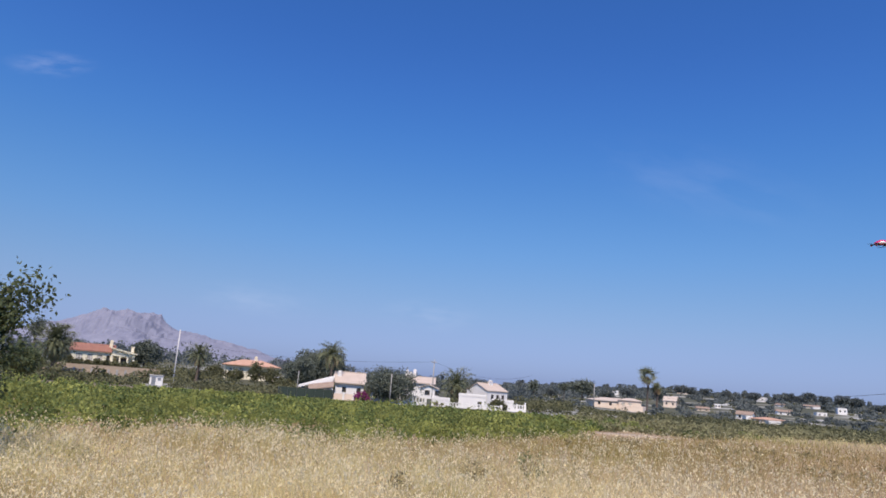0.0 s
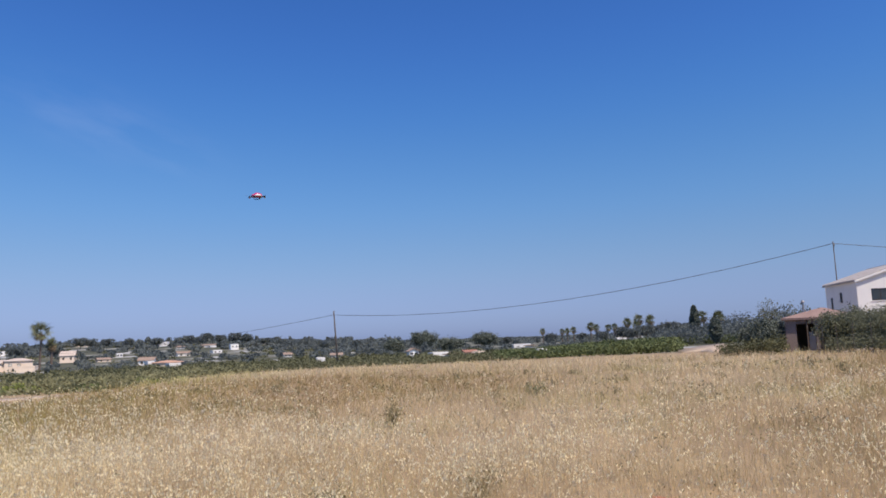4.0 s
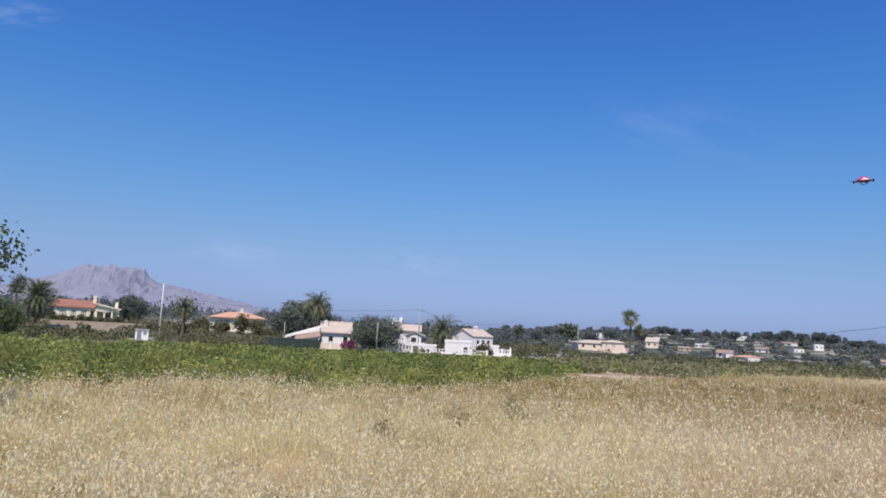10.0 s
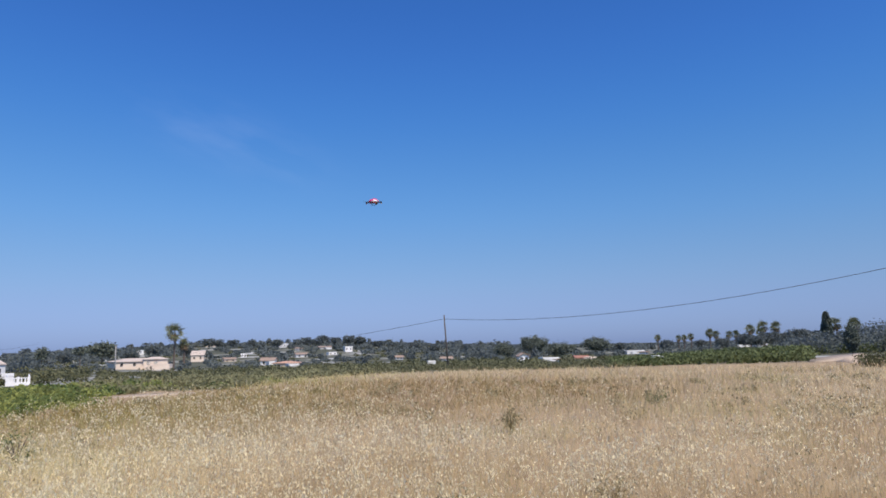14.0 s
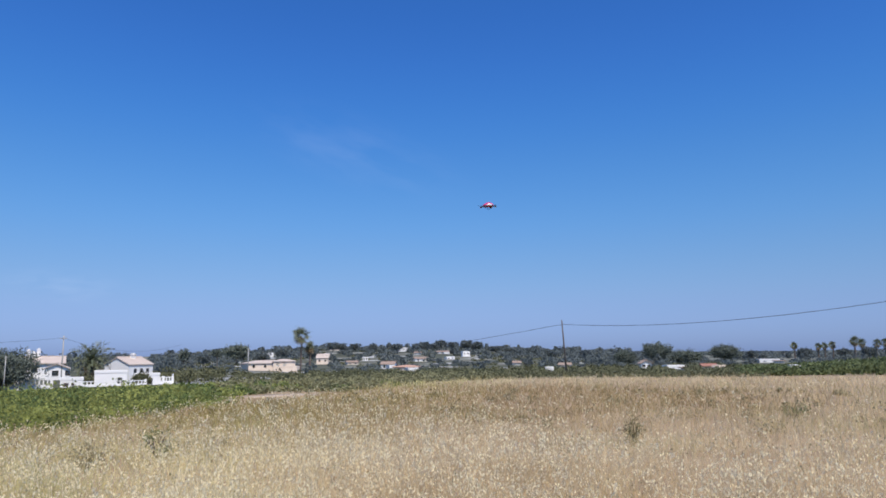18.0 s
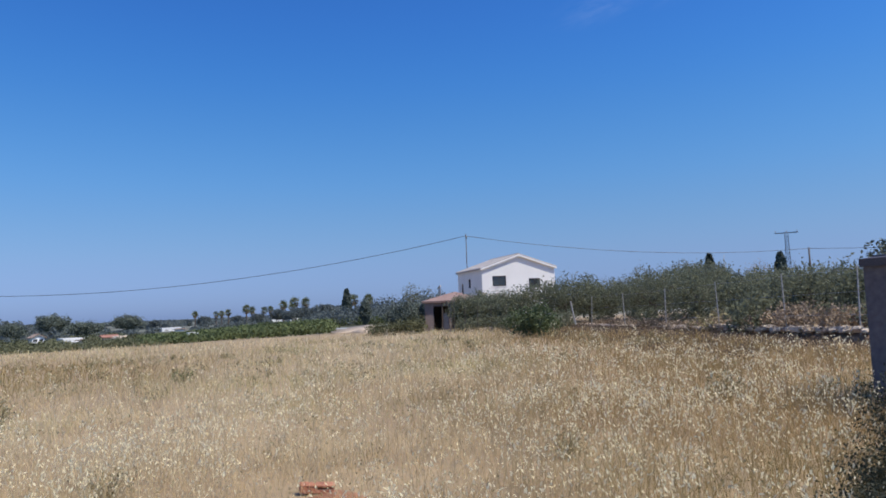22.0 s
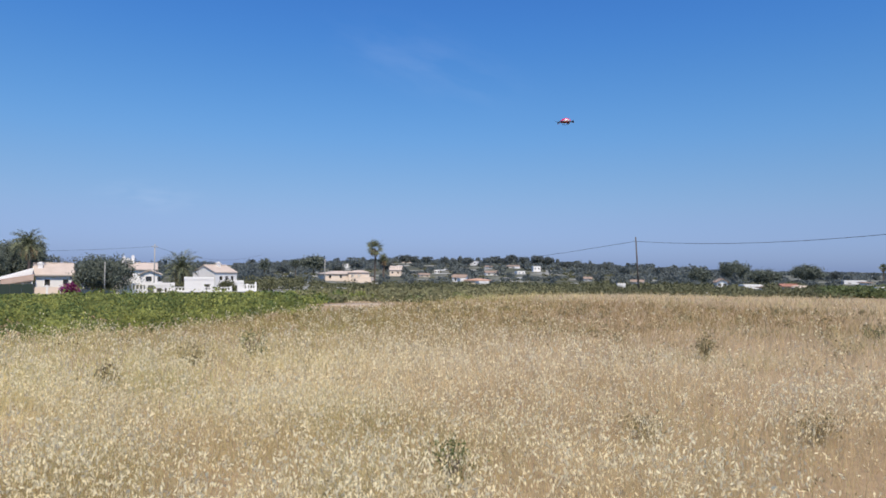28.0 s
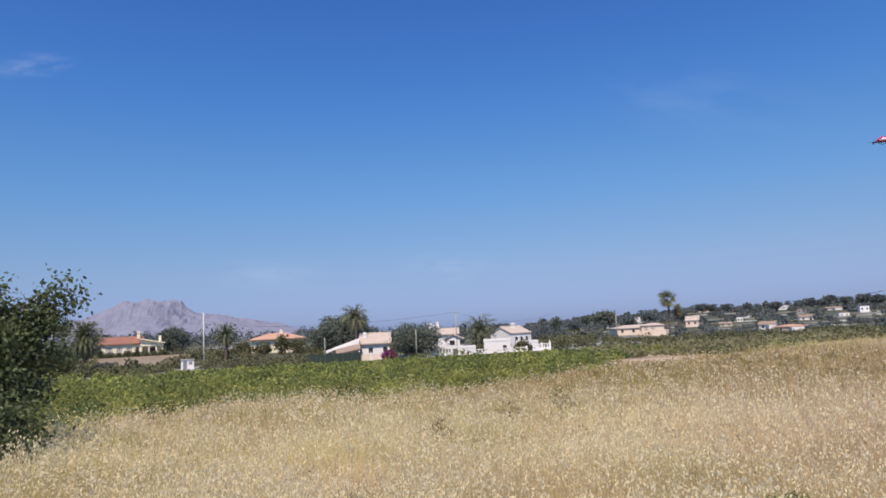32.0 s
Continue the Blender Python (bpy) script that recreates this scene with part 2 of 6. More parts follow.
# the blue-grey of distant air is mixed into the rock's base colour
ROCK = material("haze_tinted_limestone", (0.165, 0.176, 0.238), (0.245, 0.254, 0.315), 0.006, 1.0, 0, 0.03)
PALETILE = material("pale_roof_tile", (0.40, 0.325, 0.265), (0.60, 0.51, 0.43), 0.8, 0.85, 0.5, 9, island=0.3)
GREYTILE = material("weathered_grey_roof_tile", (0.30, 0.275, 0.26), (0.50, 0.46, 0.43), 0.8, 0.85, 0.5, 9, island=0.3)
SHEDTILE = material("old_red_roof_tile", (0.20, 0.125, 0.10), (0.36, 0.245, 0.20), 0.8, 0.85, 0.5, 9, island=0.3)
# near-black leaf colour, far darker than the field's other weeds
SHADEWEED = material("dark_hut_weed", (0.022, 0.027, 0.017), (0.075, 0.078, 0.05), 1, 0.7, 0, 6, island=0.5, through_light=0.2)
PALESHUTTER = material("pale_closed_shutter", (0.62, 0.58, 0.50), (0.74, 0.70, 0.62), 5, 0.6, 0.2)
BLACKPLASTIC = material("black_plastic", (0.012, 0.012, 0.014), (0.03, 0.03, 0.033), 20, 0.4, 0)
REDSHELL = material("red_glossy_shell", (0.48, 0.02, 0.10), (0.66, 0.05, 0.18), 20, 0.25, 0)
WHITESHELL = material("white_plastic", (0.7, 0.7, 0.72), (0.82, 0.82, 0.83), 20, 0.3, 0)
VINEDARK = material("dark_citrus_leaf", (0.05, 0.085, 0.03), (0.22, 0.28, 0.085), 0.6, 0.55, 0, 2.0, island=0.25, through_light=0.35)
GREENNET = material("green_shade_net", (0.015, 0.03, 0.022), (0.03, 0.05, 0.036), 4, 0.8, 0.3)
# darker than the other dry brush, for the strip below the stone wall
DARKWEED = material("dark_dry_weed", (0.085, 0.066, 0.05), (0.21, 0.16, 0.115), 0.8, 0.8, 0, 6, island=0.5, through_light=0.2)
ORANGEWALL = material("ochre_wall", (0.5, 0.22, 0.07), (0.62, 0.32, 0.12), 1, 0.9, 0.2)


def tint_by_place(mat, browner):
    """The stand of oats is paler round the standing place and browner towards the orchard and the vineyard's end; part
    of this is the sun's direction, put into the colour.
    """
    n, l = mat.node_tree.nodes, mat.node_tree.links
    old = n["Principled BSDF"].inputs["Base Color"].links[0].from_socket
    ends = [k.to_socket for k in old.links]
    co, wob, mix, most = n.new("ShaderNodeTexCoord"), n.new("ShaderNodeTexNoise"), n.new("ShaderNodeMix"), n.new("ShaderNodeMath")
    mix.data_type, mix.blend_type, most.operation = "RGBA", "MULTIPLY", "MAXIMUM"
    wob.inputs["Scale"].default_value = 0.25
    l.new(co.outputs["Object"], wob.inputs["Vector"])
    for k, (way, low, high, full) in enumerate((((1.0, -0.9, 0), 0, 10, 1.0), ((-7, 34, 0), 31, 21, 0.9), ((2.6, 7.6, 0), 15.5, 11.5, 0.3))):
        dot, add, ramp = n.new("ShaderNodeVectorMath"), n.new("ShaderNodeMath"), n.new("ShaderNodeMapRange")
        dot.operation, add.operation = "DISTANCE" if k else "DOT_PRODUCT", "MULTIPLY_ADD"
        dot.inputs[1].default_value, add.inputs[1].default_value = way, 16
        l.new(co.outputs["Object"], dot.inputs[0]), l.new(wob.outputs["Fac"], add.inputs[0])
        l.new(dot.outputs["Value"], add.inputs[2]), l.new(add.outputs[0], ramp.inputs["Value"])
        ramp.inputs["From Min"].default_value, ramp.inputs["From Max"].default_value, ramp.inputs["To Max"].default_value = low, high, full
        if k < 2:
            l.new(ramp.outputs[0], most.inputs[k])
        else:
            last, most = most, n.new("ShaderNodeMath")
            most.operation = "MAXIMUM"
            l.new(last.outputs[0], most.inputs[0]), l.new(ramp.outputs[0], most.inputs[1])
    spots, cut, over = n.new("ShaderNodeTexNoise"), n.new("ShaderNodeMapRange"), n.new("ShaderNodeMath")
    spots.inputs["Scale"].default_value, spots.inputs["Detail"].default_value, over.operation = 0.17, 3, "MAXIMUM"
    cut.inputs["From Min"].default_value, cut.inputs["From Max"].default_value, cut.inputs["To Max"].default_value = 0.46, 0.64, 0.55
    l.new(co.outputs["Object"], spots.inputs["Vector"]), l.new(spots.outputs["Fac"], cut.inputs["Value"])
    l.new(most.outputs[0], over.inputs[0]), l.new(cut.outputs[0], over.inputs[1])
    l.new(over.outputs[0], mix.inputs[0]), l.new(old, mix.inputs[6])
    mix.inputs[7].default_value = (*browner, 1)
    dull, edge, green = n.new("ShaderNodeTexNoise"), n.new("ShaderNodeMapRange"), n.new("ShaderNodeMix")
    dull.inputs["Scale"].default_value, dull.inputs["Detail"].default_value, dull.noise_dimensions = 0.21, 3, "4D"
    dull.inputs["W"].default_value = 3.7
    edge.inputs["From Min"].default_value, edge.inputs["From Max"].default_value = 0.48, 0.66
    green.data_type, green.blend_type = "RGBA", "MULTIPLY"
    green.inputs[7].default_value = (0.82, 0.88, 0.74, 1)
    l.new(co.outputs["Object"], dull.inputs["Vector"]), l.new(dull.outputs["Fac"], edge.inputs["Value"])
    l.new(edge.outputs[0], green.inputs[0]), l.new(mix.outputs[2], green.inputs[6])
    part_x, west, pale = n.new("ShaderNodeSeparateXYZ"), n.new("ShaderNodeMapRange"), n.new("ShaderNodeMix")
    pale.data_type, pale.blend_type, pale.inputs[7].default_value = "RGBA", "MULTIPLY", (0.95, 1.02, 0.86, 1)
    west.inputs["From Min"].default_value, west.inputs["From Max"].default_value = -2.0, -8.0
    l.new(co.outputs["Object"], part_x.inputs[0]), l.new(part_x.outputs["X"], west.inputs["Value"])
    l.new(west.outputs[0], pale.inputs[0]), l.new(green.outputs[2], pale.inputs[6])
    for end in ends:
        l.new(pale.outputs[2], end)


# own browns of the stand, plus the right side's dimmer sunlit look painted in
tint_by_place(STALK, (0.535, 0.465, 0.35))


def green_far():
    """Past the field the same soil carries scrub and gardens: mix in a duller green with distance from the field's middle."""
    n, l = GROUND.node_tree.nodes, GROUND.node_tree.links
    bsdf = n["Principled BSDF"]
    old = bsdf.inputs["Base Color"].links[0].from_socket
    co, length, ramp, mix, noise_ = n.new("ShaderNodeTexCoord"), n.new("ShaderNodeVectorMath"), n.new("ShaderNodeMapRange"), n.new("ShaderNodeMix"), n.new("ShaderNodeTexNoise")
    length.operation, mix.data_type = "LENGTH", "RGBA"
    l.new(co.outputs["Object"], length.inputs[0]), l.new(length.outputs["Value"], ramp.inputs["Value"])
    ramp.inputs["From Min"].default_value, ramp.inputs["From Max"].default_value = 74, 96
    noise_.inputs["Scale"].default_value, noise_.inputs["Detail"].default_value = 0.03, 6
    l.new(co.outputs["Object"], noise_.inputs["Vector"])
    scrub = n.new("ShaderNodeValToRGB")
    for e, (q, c) in zip((scrub.color_ramp.elements[0], scrub.color_ramp.elements[1], scrub.color_ramp.elements.new(0.52)), ((0.36, (0.055, 0.062, 0.036)), (0.66, (0.13, 0.12, 0.07)), (0.50, (0.09, 0.09, 0.05)))):
        e.position, e.color = q, (*c, 1)
    l.new(noise_.outputs["Fac"], scrub.inputs[0])
    l.new(ramp.outputs[0], mix.inputs[0]), l.new(old, mix.inputs[6]), l.new(scrub.outputs[0], mix.inputs[7])
    l.new(mix.outputs[2], bsdf.inputs["Base Color"])


green_far()


# ---- building helpers ----
class Geo:
    """Plain vertices and faces, grown piece by piece."""

    def __init__(self):
        self.v, self.f = [], []

    def add(self, verts, faces):
        k = len(self.v)
        self.v += [tuple(p) for p in verts]
        self.f += [[k + i for i in face] for face in faces]
        return self

    def box(self, x0, x1, y0, y1, z0, z1):
        return self.add([(x0, y0, z0), (x1, y0, z0), (x1, y1, z0), (x0, y1, z0), (x0, y0, z1), (x1, y0, z1), (x1, y1, z1), (x0, y1, z1)],
                        [(3, 2, 1, 0), (4, 5, 6, 7), (0, 1, 5, 4), (1, 2, 6, 5), (2, 3, 7, 6), (3, 0, 4, 7)])

    def tube(self, points, radii, sides=8):
        points = [Vector(p) for p in points]
        rings = []
        for i, p in enumerate(points):
            way = (points[min(i + 1, len(points) - 1)] - points[max(i - 1, 0)]).normalized()
            side = way.cross(Vector((0, 0, 1)) if abs(way.z) < 0.9 else Vector((1, 0, 0))).normalized()
            up = side.cross(way)
            r = radii[i] if isinstance(radii, (list, tuple)) else radii
            rings.append([p + (side * math.cos(a) + up * math.sin(a)) * r for a in (2 * math.pi * k / sides for k in range(sides))])
        n = len(rings)
        faces = [(i * sides + k, i * sides + (k + 1) % sides, (i + 1) * sides + (k + 1) % sides, (i + 1) * sides + k) for i in range(n - 1) for k in range(sides)]
        faces += [tuple(range(sides))[::-1], tuple(range((n - 1) * sides, n * sides))]
        return self.add([p for ring in rings for p in ring], faces)

    def slab(self, corners, thick):
        """A flat plate from four corners, thickened downwards."""
        low = [(x, y, z - thick) for x, y, z in corners]
        return self.add([*corners, *low], [(0, 1, 2, 3), (7, 6, 5, 4), (0, 4, 5, 1), (1, 5, 6, 2), (2, 6, 7, 3), (3, 7, 4, 0)])

    def mesh(self, name):
        me = bpy.data.meshes.new(name)
        me.from_pydata(self.v, [], self.f)
        return me


def quads(name, verts):
    """A mesh of loose quads, from an array (n, 4, 3)."""
    verts = np.asarray(verts, dtype=np.float32)
    n = len(verts)
    me = bpy.data.meshes.new(name)
    me.vertices.add(n * 4)
    me.vertices.foreach_set("co", verts.reshape(-1))
    me.loops.add(n * 4)
    me.loops.foreach_set("vertex_index", np.arange(n * 4, dtype=np.int32))
    me.polygons.add(n)
    me.polygons.foreach_set("loop_start", np.arange(0, n * 4, 4, dtype=np.int32))
    me.update(calc_edges=True)
    me.validate()
    return me


def part(name, data, mat, parent=None, label="", smooth=False):
    me = data.mesh(name) if isinstance(data, Geo) else data
    if not me.materials:
        me.materials.append(mat)
    if smooth:
        me.polygons.foreach_set("use_smooth", [True] * len(me.polygons))
    ob = new(name, me)
    ob.parent = parent
    return tagged(ob, label)


def thing(name, m, label, category, group="", kind=""):
    ob = new(name)
    ob.empty_display_size = 0.2
    ob.matrix_world = m
    return tagged(ob, label, category, group, kind)


rng = np.random.default_rng(7)


def unit(n):
    d = rng.normal(size=(n, 3))
    return d / np.linalg.norm(d, axis=1, keepdims=True)


def leaves(centres, size, flat=0.0, long=1.6):
    """Leaf quads, turned at random, round the given centres; size is one length or one for each."""
    n = len(centres)
    a = unit(n)
    a[:, 2] *= 1 - flat
    a /= np.linalg.norm(a, axis=1, keepdims=True)
    b = np.cross(a, unit(n))
    b /= np.linalg.norm(b, axis=1, keepdims=True) + 1e-9
    s = (np.broadcast_to(size, (n,)) * rng.uniform(0.6, 1.3, n))[:, None]
    a, b = a * s * long / 2, b * s / 2
    return np.stack([centres - a, centres + b * 0.9 - a * 0.1, centres + a, centres - b * 0.9 - a * 0.1], 1)


def clumps(n_clumps, per, radii, rise, spread, hollow=0.35):
    """Points in many small clumps that fill an uneven, flattened ball of the given radii, whose middle is at height rise."""
    d = unit(n_clumps)
    r = rng.uniform(hollow, 1, n_clumps) ** 0.6
    lobes = 1 + 0.22 * np.sin(d[:, 0] * 4.1 + rise) * np.cos(d[:, 1] * 3.7 + 1) + 0.12 * np.sin(d[:, 2] * 7 + d[:, 0] * 5)
    c = d * (r * lobes)[:, None] * np.asarray(radii) + (0, 0, rise)
    p = np.repeat(c, per, 0) + rng.normal(size=(n_clumps * per, 3)) * spread
    return p


def ground_height(x, y):
    """The lie of the land, in metres: it falls gently ahead and to the left, and rises to hills with houses far off."""
    x, y = np.asarray(x, float), np.asarray(y, float)
    r, az = np.hypot(x, y), np.degrees(np.arctan2(x, y))
    fall = np.interp(az, [-180, -90, -40, -15, 0, 15, 27, 35, 55, 90, 180], [0, 0.02, 0.0235, 0.0175, 0.0142, 0.0125, 0.009, 0.005, -0.004, -0.004, 0])
    z = -fall * np.minimum(r, 110)
    later = np.interp(az, [-180, -90, -58, -45, -30, -20, 0, 15, 35, 60, 180], [0, 0.03, 0.03, 0.012, -0.004, -0.02, -0.015, -0.008, 0.0, 0.01, 0])
    z = z + later * np.clip(r - 110, 0, 110)
    ease = lambda v: v * v * (3 - 2 * v)
    hill = np.interp(az, [-45, -30, -20, -8, 0, 6, 14], [0, 3.5, 10.5, 9.5, 5, 1.5, 0]) * ease(np.clip((r - 260) / 480, 0, 1))
    z = z + hill - ease(np.clip((r - 900) / 600, 0, 1)) * hill
    return z


def at(az, r, rise=0.0):
    """A place on the ground, by degrees clockwise from straight ahead and metres."""
    x, y = r * math.sin(radians(az)), r * math.cos(radians(az))
    return Vector((x, y, float(ground_height(x, y)) + rise))


def stand_at(az, r, turn=0.0, scale=1.0, sink=0.0):
    p = at(az, r, -sink)
    return pose(*p, 0, 0, -turn) @ Matrix.Scale(scale, 4)


FIELD_AZ = [-180, -95, -68, -60, -52, -45, -36, -28.7, -24.7, -20, -16.3, -14.4, -10.6, -7, 0, 14, 27, 35, 41, 45, 49, 54, 58, 63, 75, 95, 180]
FIELD_R = [9, 14, 18.5, 21.5, 22.2, 21.2, 24.3, 31.5, 35.5, 40, 49, 56, 68, 74, 74, 72, 62, 57, 55, 48, 36, 28, 24.5, 21.5, 18, 12, 9]

# ---- the ground ----
def ground():
    rs = np.concatenate([np.linspace(0.0, 6, 7)[1:], np.geomspace(7, 4800, 96)])
    azs = np.radians(np.linspace(-180, 180, 241)[:-1])
    g = Geo()
    v = [(0, 0, 0)]
    for r in rs:
        x, y = r * np.sin(azs), r * np.cos(azs)
        z = ground_height(x, y)
        v += list(zip(x, y, z))
    n = len(azs)
    f = [(0, 1 + (k + 1) % n, 1 + k) for k in range(n)]
    for i in range(len(rs) - 1):
        a, b = 1 + i * n, 1 + (i + 1) * n
        f += [(a + k, a + (k + 1) % n, b + (k + 1) % n, b + k) for k in range(n)]
    g.add(v, f)
    ob = part("ground", g, GROUND, smooth=True)
    tagged(ob, "dry tan farmland soil rolling to the horizon", "ground", kind="structure")


ground()


def patch(name, az, r, length, wide, turn, mat, label, lift=0.02, dome=0.0):
    """A thin uneven sheet of bare soil on the ground."""
    g = Geo()
    c = at(az, r)
    n = 28
    ring = []
    for k in range(n):
        a = 2 * math.pi * k / n
        wob = 1 + 0.18 * math.sin(3 * a + az) + 0.1 * math.sin(7 * a)
        u, w = math.cos(a) * length / 2 * wob, math.sin(a) * wide / 2 * wob
        t = radians(-turn)
        ring.append((c.x + u * math.cos(t) - w * math.sin(t), c.y + u * math.sin(t) + w * math.cos(t)))
    top = [(x, y, float(ground_height(x, y)) + lift - dome) for x, y in ring]
    low = [(x, y, z - 0.1) for x, y, z in top]
    g.add([(c.x, c.y, c.z + lift * 1.5), *top, *low], [(0, 1 + k, 1 + (k + 1) % n) for k in range(n)] + [(1 + k, 1 + n + k, 1 + n + (k + 1) % n, 1 + (k + 1) % n) for k in range(n)])
    tagged(part(name, g, mat, smooth=True), label, "soil", kind="structure")


# ---- kinds of things ----
def wall_mesh(g, length, low, high, thick, openings, put, apex=None):
    """A wall as one solid sheet with holes for its openings (along, along, low, high); put maps (along, inwards, up) to the house.
    apex: how far a gable rises over the middle."""
    us = sorted({0.0, length, *(u for o in openings for u in o[:2])})
    zs = sorted({low, high, *(z for o in openings for z in o[2:4])})
    full = {(i, j): not any(o[0] <= us[i] + 1e-6 and o[1] >= us[i + 1] - 1e-6 and o[2] <= zs[j] + 1e-6 and o[3] >= zs[j + 1] - 1e-6 for o in openings)
            for i in range(len(us) - 1) for j in range(len(zs) - 1)}
    verts, index, faces = [], {}, []

    def v(i, j, n):
        if (i, j, n) not in index:
            index[i, j, n] = len(verts)
            verts.append(put(us[i], n * thick, zs[j]))
        return index[i, j, n]

    for (i, j), solid in full.items():
        if not solid:
            continue
        faces.append((v(i, j, 0), v(i + 1, j, 0), v(i + 1, j + 1, 0), v(i, j + 1, 0)))
        faces.append((v(i, j + 1, 1), v(i + 1, j + 1, 1), v(i + 1, j, 1), v(i, j, 1)))
        for di, dj, p, q in ((-1, 0, (i, j), (i, j + 1)), (1, 0, (i + 1, j), (i + 1, j + 1)), (0, -1, (i, j), (i + 1, j)), (0, 1, (i, j + 1), (i + 1, j + 1))):
            if not full.get((i + di, j + dj), False) and not (apex and dj == 1 and j == len(zs) - 2):
                faces.append((v(*p, 0), v(*q, 0), v(*q, 1), v(*p, 1)))
    if apex:
        top = [[v(i, len(zs) - 1, n) for i in range(len(us))] for n in (0, 1)]
        tips = []
        for n in (0, 1):
            tips.append(len(verts))
            verts.append(put(length / 2, n * thick, high + apex))
            faces.append((*top[n], tips[n]))
        faces += [(top[0][0], top[1][0], tips[1], tips[0]), (top[0][-1], top[1][-1], tips[1], tips[0])]
    g.add(verts, faces)


def house(az, r, turn, w, d, h, rise, roof="x", wall=None, tiles=None, openings=(), label="", frames=None, chimney=(), z=None, over=0.35, ribs=False, group="", sink=0.3, name="house", blinds=None):
    """A house whose near corner stands at (az, r); its front runs w metres along its x, its depth d runs along the heading turn.
    openings: (side, along, along, low, high, kind)."""
    base = at(az, r)
    if z is not None:
        base.z = z
    wall, tiles, frames = wall or WHITE, tiles or OLDTILE, frames or DARKFRAME
    top = thing(name, pose(*base, 0, 0, -turn), label, "house", group)
    t = 0.25
    sides = {"front": (w, lambda u, n, v: (u, n, v)), "back": (w, lambda u, n, v: (u, d - n, v)),
             "left": (d - 2 * t, lambda u, n, v: (n, t + u, v)), "right": (d - 2 * t, lambda u, n, v: (w - n, t + u, v))}
    for side, (length, put) in sides.items():
        g = Geo()
        mine = [o for o in openings if o[0] == side]
        gable = rise if (roof == "y" and side in ("front", "back")) or (roof == "x" and side in ("left", "right")) else None
        if roof == "x" and gable:
            length, put = d, (lambda u, n, v, p=put: p(u - t, n, v))
        if roof == "x" and not gable:
            length, put = w - 2 * t, (lambda u, n, v, p=put: p(u + t, n, v))
        if roof == "x":
            mine = [(o[0], o[1] + (t if gable else -t), o[2] + (t if gable else -t), *o[3:]) for o in mine]
        wall_mesh(g, length, -sink, h, t, [o[1:5] for o in mine], put, gable)
        part("wall", g, wall, top)
        for _, a, b, lo, hi, kind in mine:
            def bx(gg, u0, u1, n0, n1, z0, z1):
                p, q = put(u0, n0, z0), put(u1, n1, z1)
                gg.box(*(v for k in range(3) for v in sorted((p[k], q[k]))))
            if kind in ("window", "shutter"):
                gf = Geo()
                e = 0.07
                bx(gf, a, a + e, 0.05, 0.14, lo, hi), bx(gf, b - e, b, 0.05, 0.14, lo, hi)
                bx(gf, a + e, b - e, 0.05, 0.14, lo, lo + e), bx(gf, a + e, b - e, 0.05, 0.14, hi - e, hi)
                bx(gf, (a + b) / 2 - 0.03, (a + b) / 2 + 0.03, 0.06, 0.13, lo + e, hi - e)
                win = part("window", gf, frames, top)
                for u0, u1 in ((a + e, (a + b) / 2 - 0.03), ((a + b) / 2 + 0.03, b - e)):
                    gp = Geo()
                    if kind == "window":
                        bx(gp, u0, u1, 0.09, 0.1, lo + e, hi - e)
                        part("pane", gp, GLASS, win)
                    else:
                        k = lo + e
                        while k < hi - e - 0.05:
                            bx(gp, u0, u1, 0.07, 0.1, k, k + 0.045)
                            k += 0.055
                        part("shutter", gp, blinds or SHUTTER, win)
                gs = Geo()
                bx(gs, a - 0.08, b + 0.08, -0.06, 0.05, lo - 0.06, lo)
                part("sill", gs, wall, win)
            elif kind == "door":
                gd = Geo()
                bx(gd, a, b, 0.1, 0.16, lo, hi)
                door = part("door", gd, frames, top)
                gh = Geo()
                bx(gh, b - 0.16, b - 0.1, 0.05, 0.1, lo + 0.95, lo + 1.08)
                part("handle", gh, STEEL, door)
    gc = Geo()
    gc.box(t, w - t, t, d - t, h - 0.12, h)
    part("ceiling_slab", gc, CONCRETE, top)
    g = Geo()
    o, k = over, 0.16
    if roof == "flat":
        for x0, x1, y0, y1 in ((-0.05, w + 0.05, -0.05, 0.25), (-0.05, w + 0.05, d - 0.25, d + 0.05), (-0.05, 0.25, 0.25, d - 0.25), (w - 0.25, w + 0.05, 0.25, d - 0.25)):
            g.box(x0, x1, y0, y1, h + 0.003, h + 0.35)
        part("parapet", g, wall, top)
    elif roof == "hip":
        m = min(w, d) / 2
        e = [(-o, -o, h), (w + o, -o, h), (w + o, d + o, h), (-o, d + o, h)]
        low = [(x, y, h - 0.14 + 0.145) for x, y, _ in e]
        e = [(x, y, h + 0.17) for x, y, _ in e]
        tops = [(m, m, h + rise), (w - m, d - m, h + rise)] if w >= d else [(m, m, h + rise), (w - m, d - m, h + rise)]
        g.add([*low, *e, *tops], [(3, 2, 1, 0), (0, 1, 5, 4), (1, 2, 6, 5), (2, 3, 7, 6), (3, 0, 4, 7), (4, 5, 9, 8), (5, 6, 9), (6, 7, 8, 9), (7, 4, 8)])
        part("roof", g, tiles, top)
    elif roof in ("x", "y"):
        run = (d if roof == "x" else w) / 2
        drop = rise / run * o
        for s in (0, 1):
            gr = Geo()
            if roof == "x":
                ya, yb = (-o, d / 2) if s == 0 else (d + o, d / 2)
                c = [(-o, ya, h - drop + k), (w + o, ya, h - drop + k), (w + o, yb, h + rise + k), (-o, yb, h + rise + k)]
            else:
                xa, xb = (-o, w / 2) if s == 0 else (w + o, w / 2)
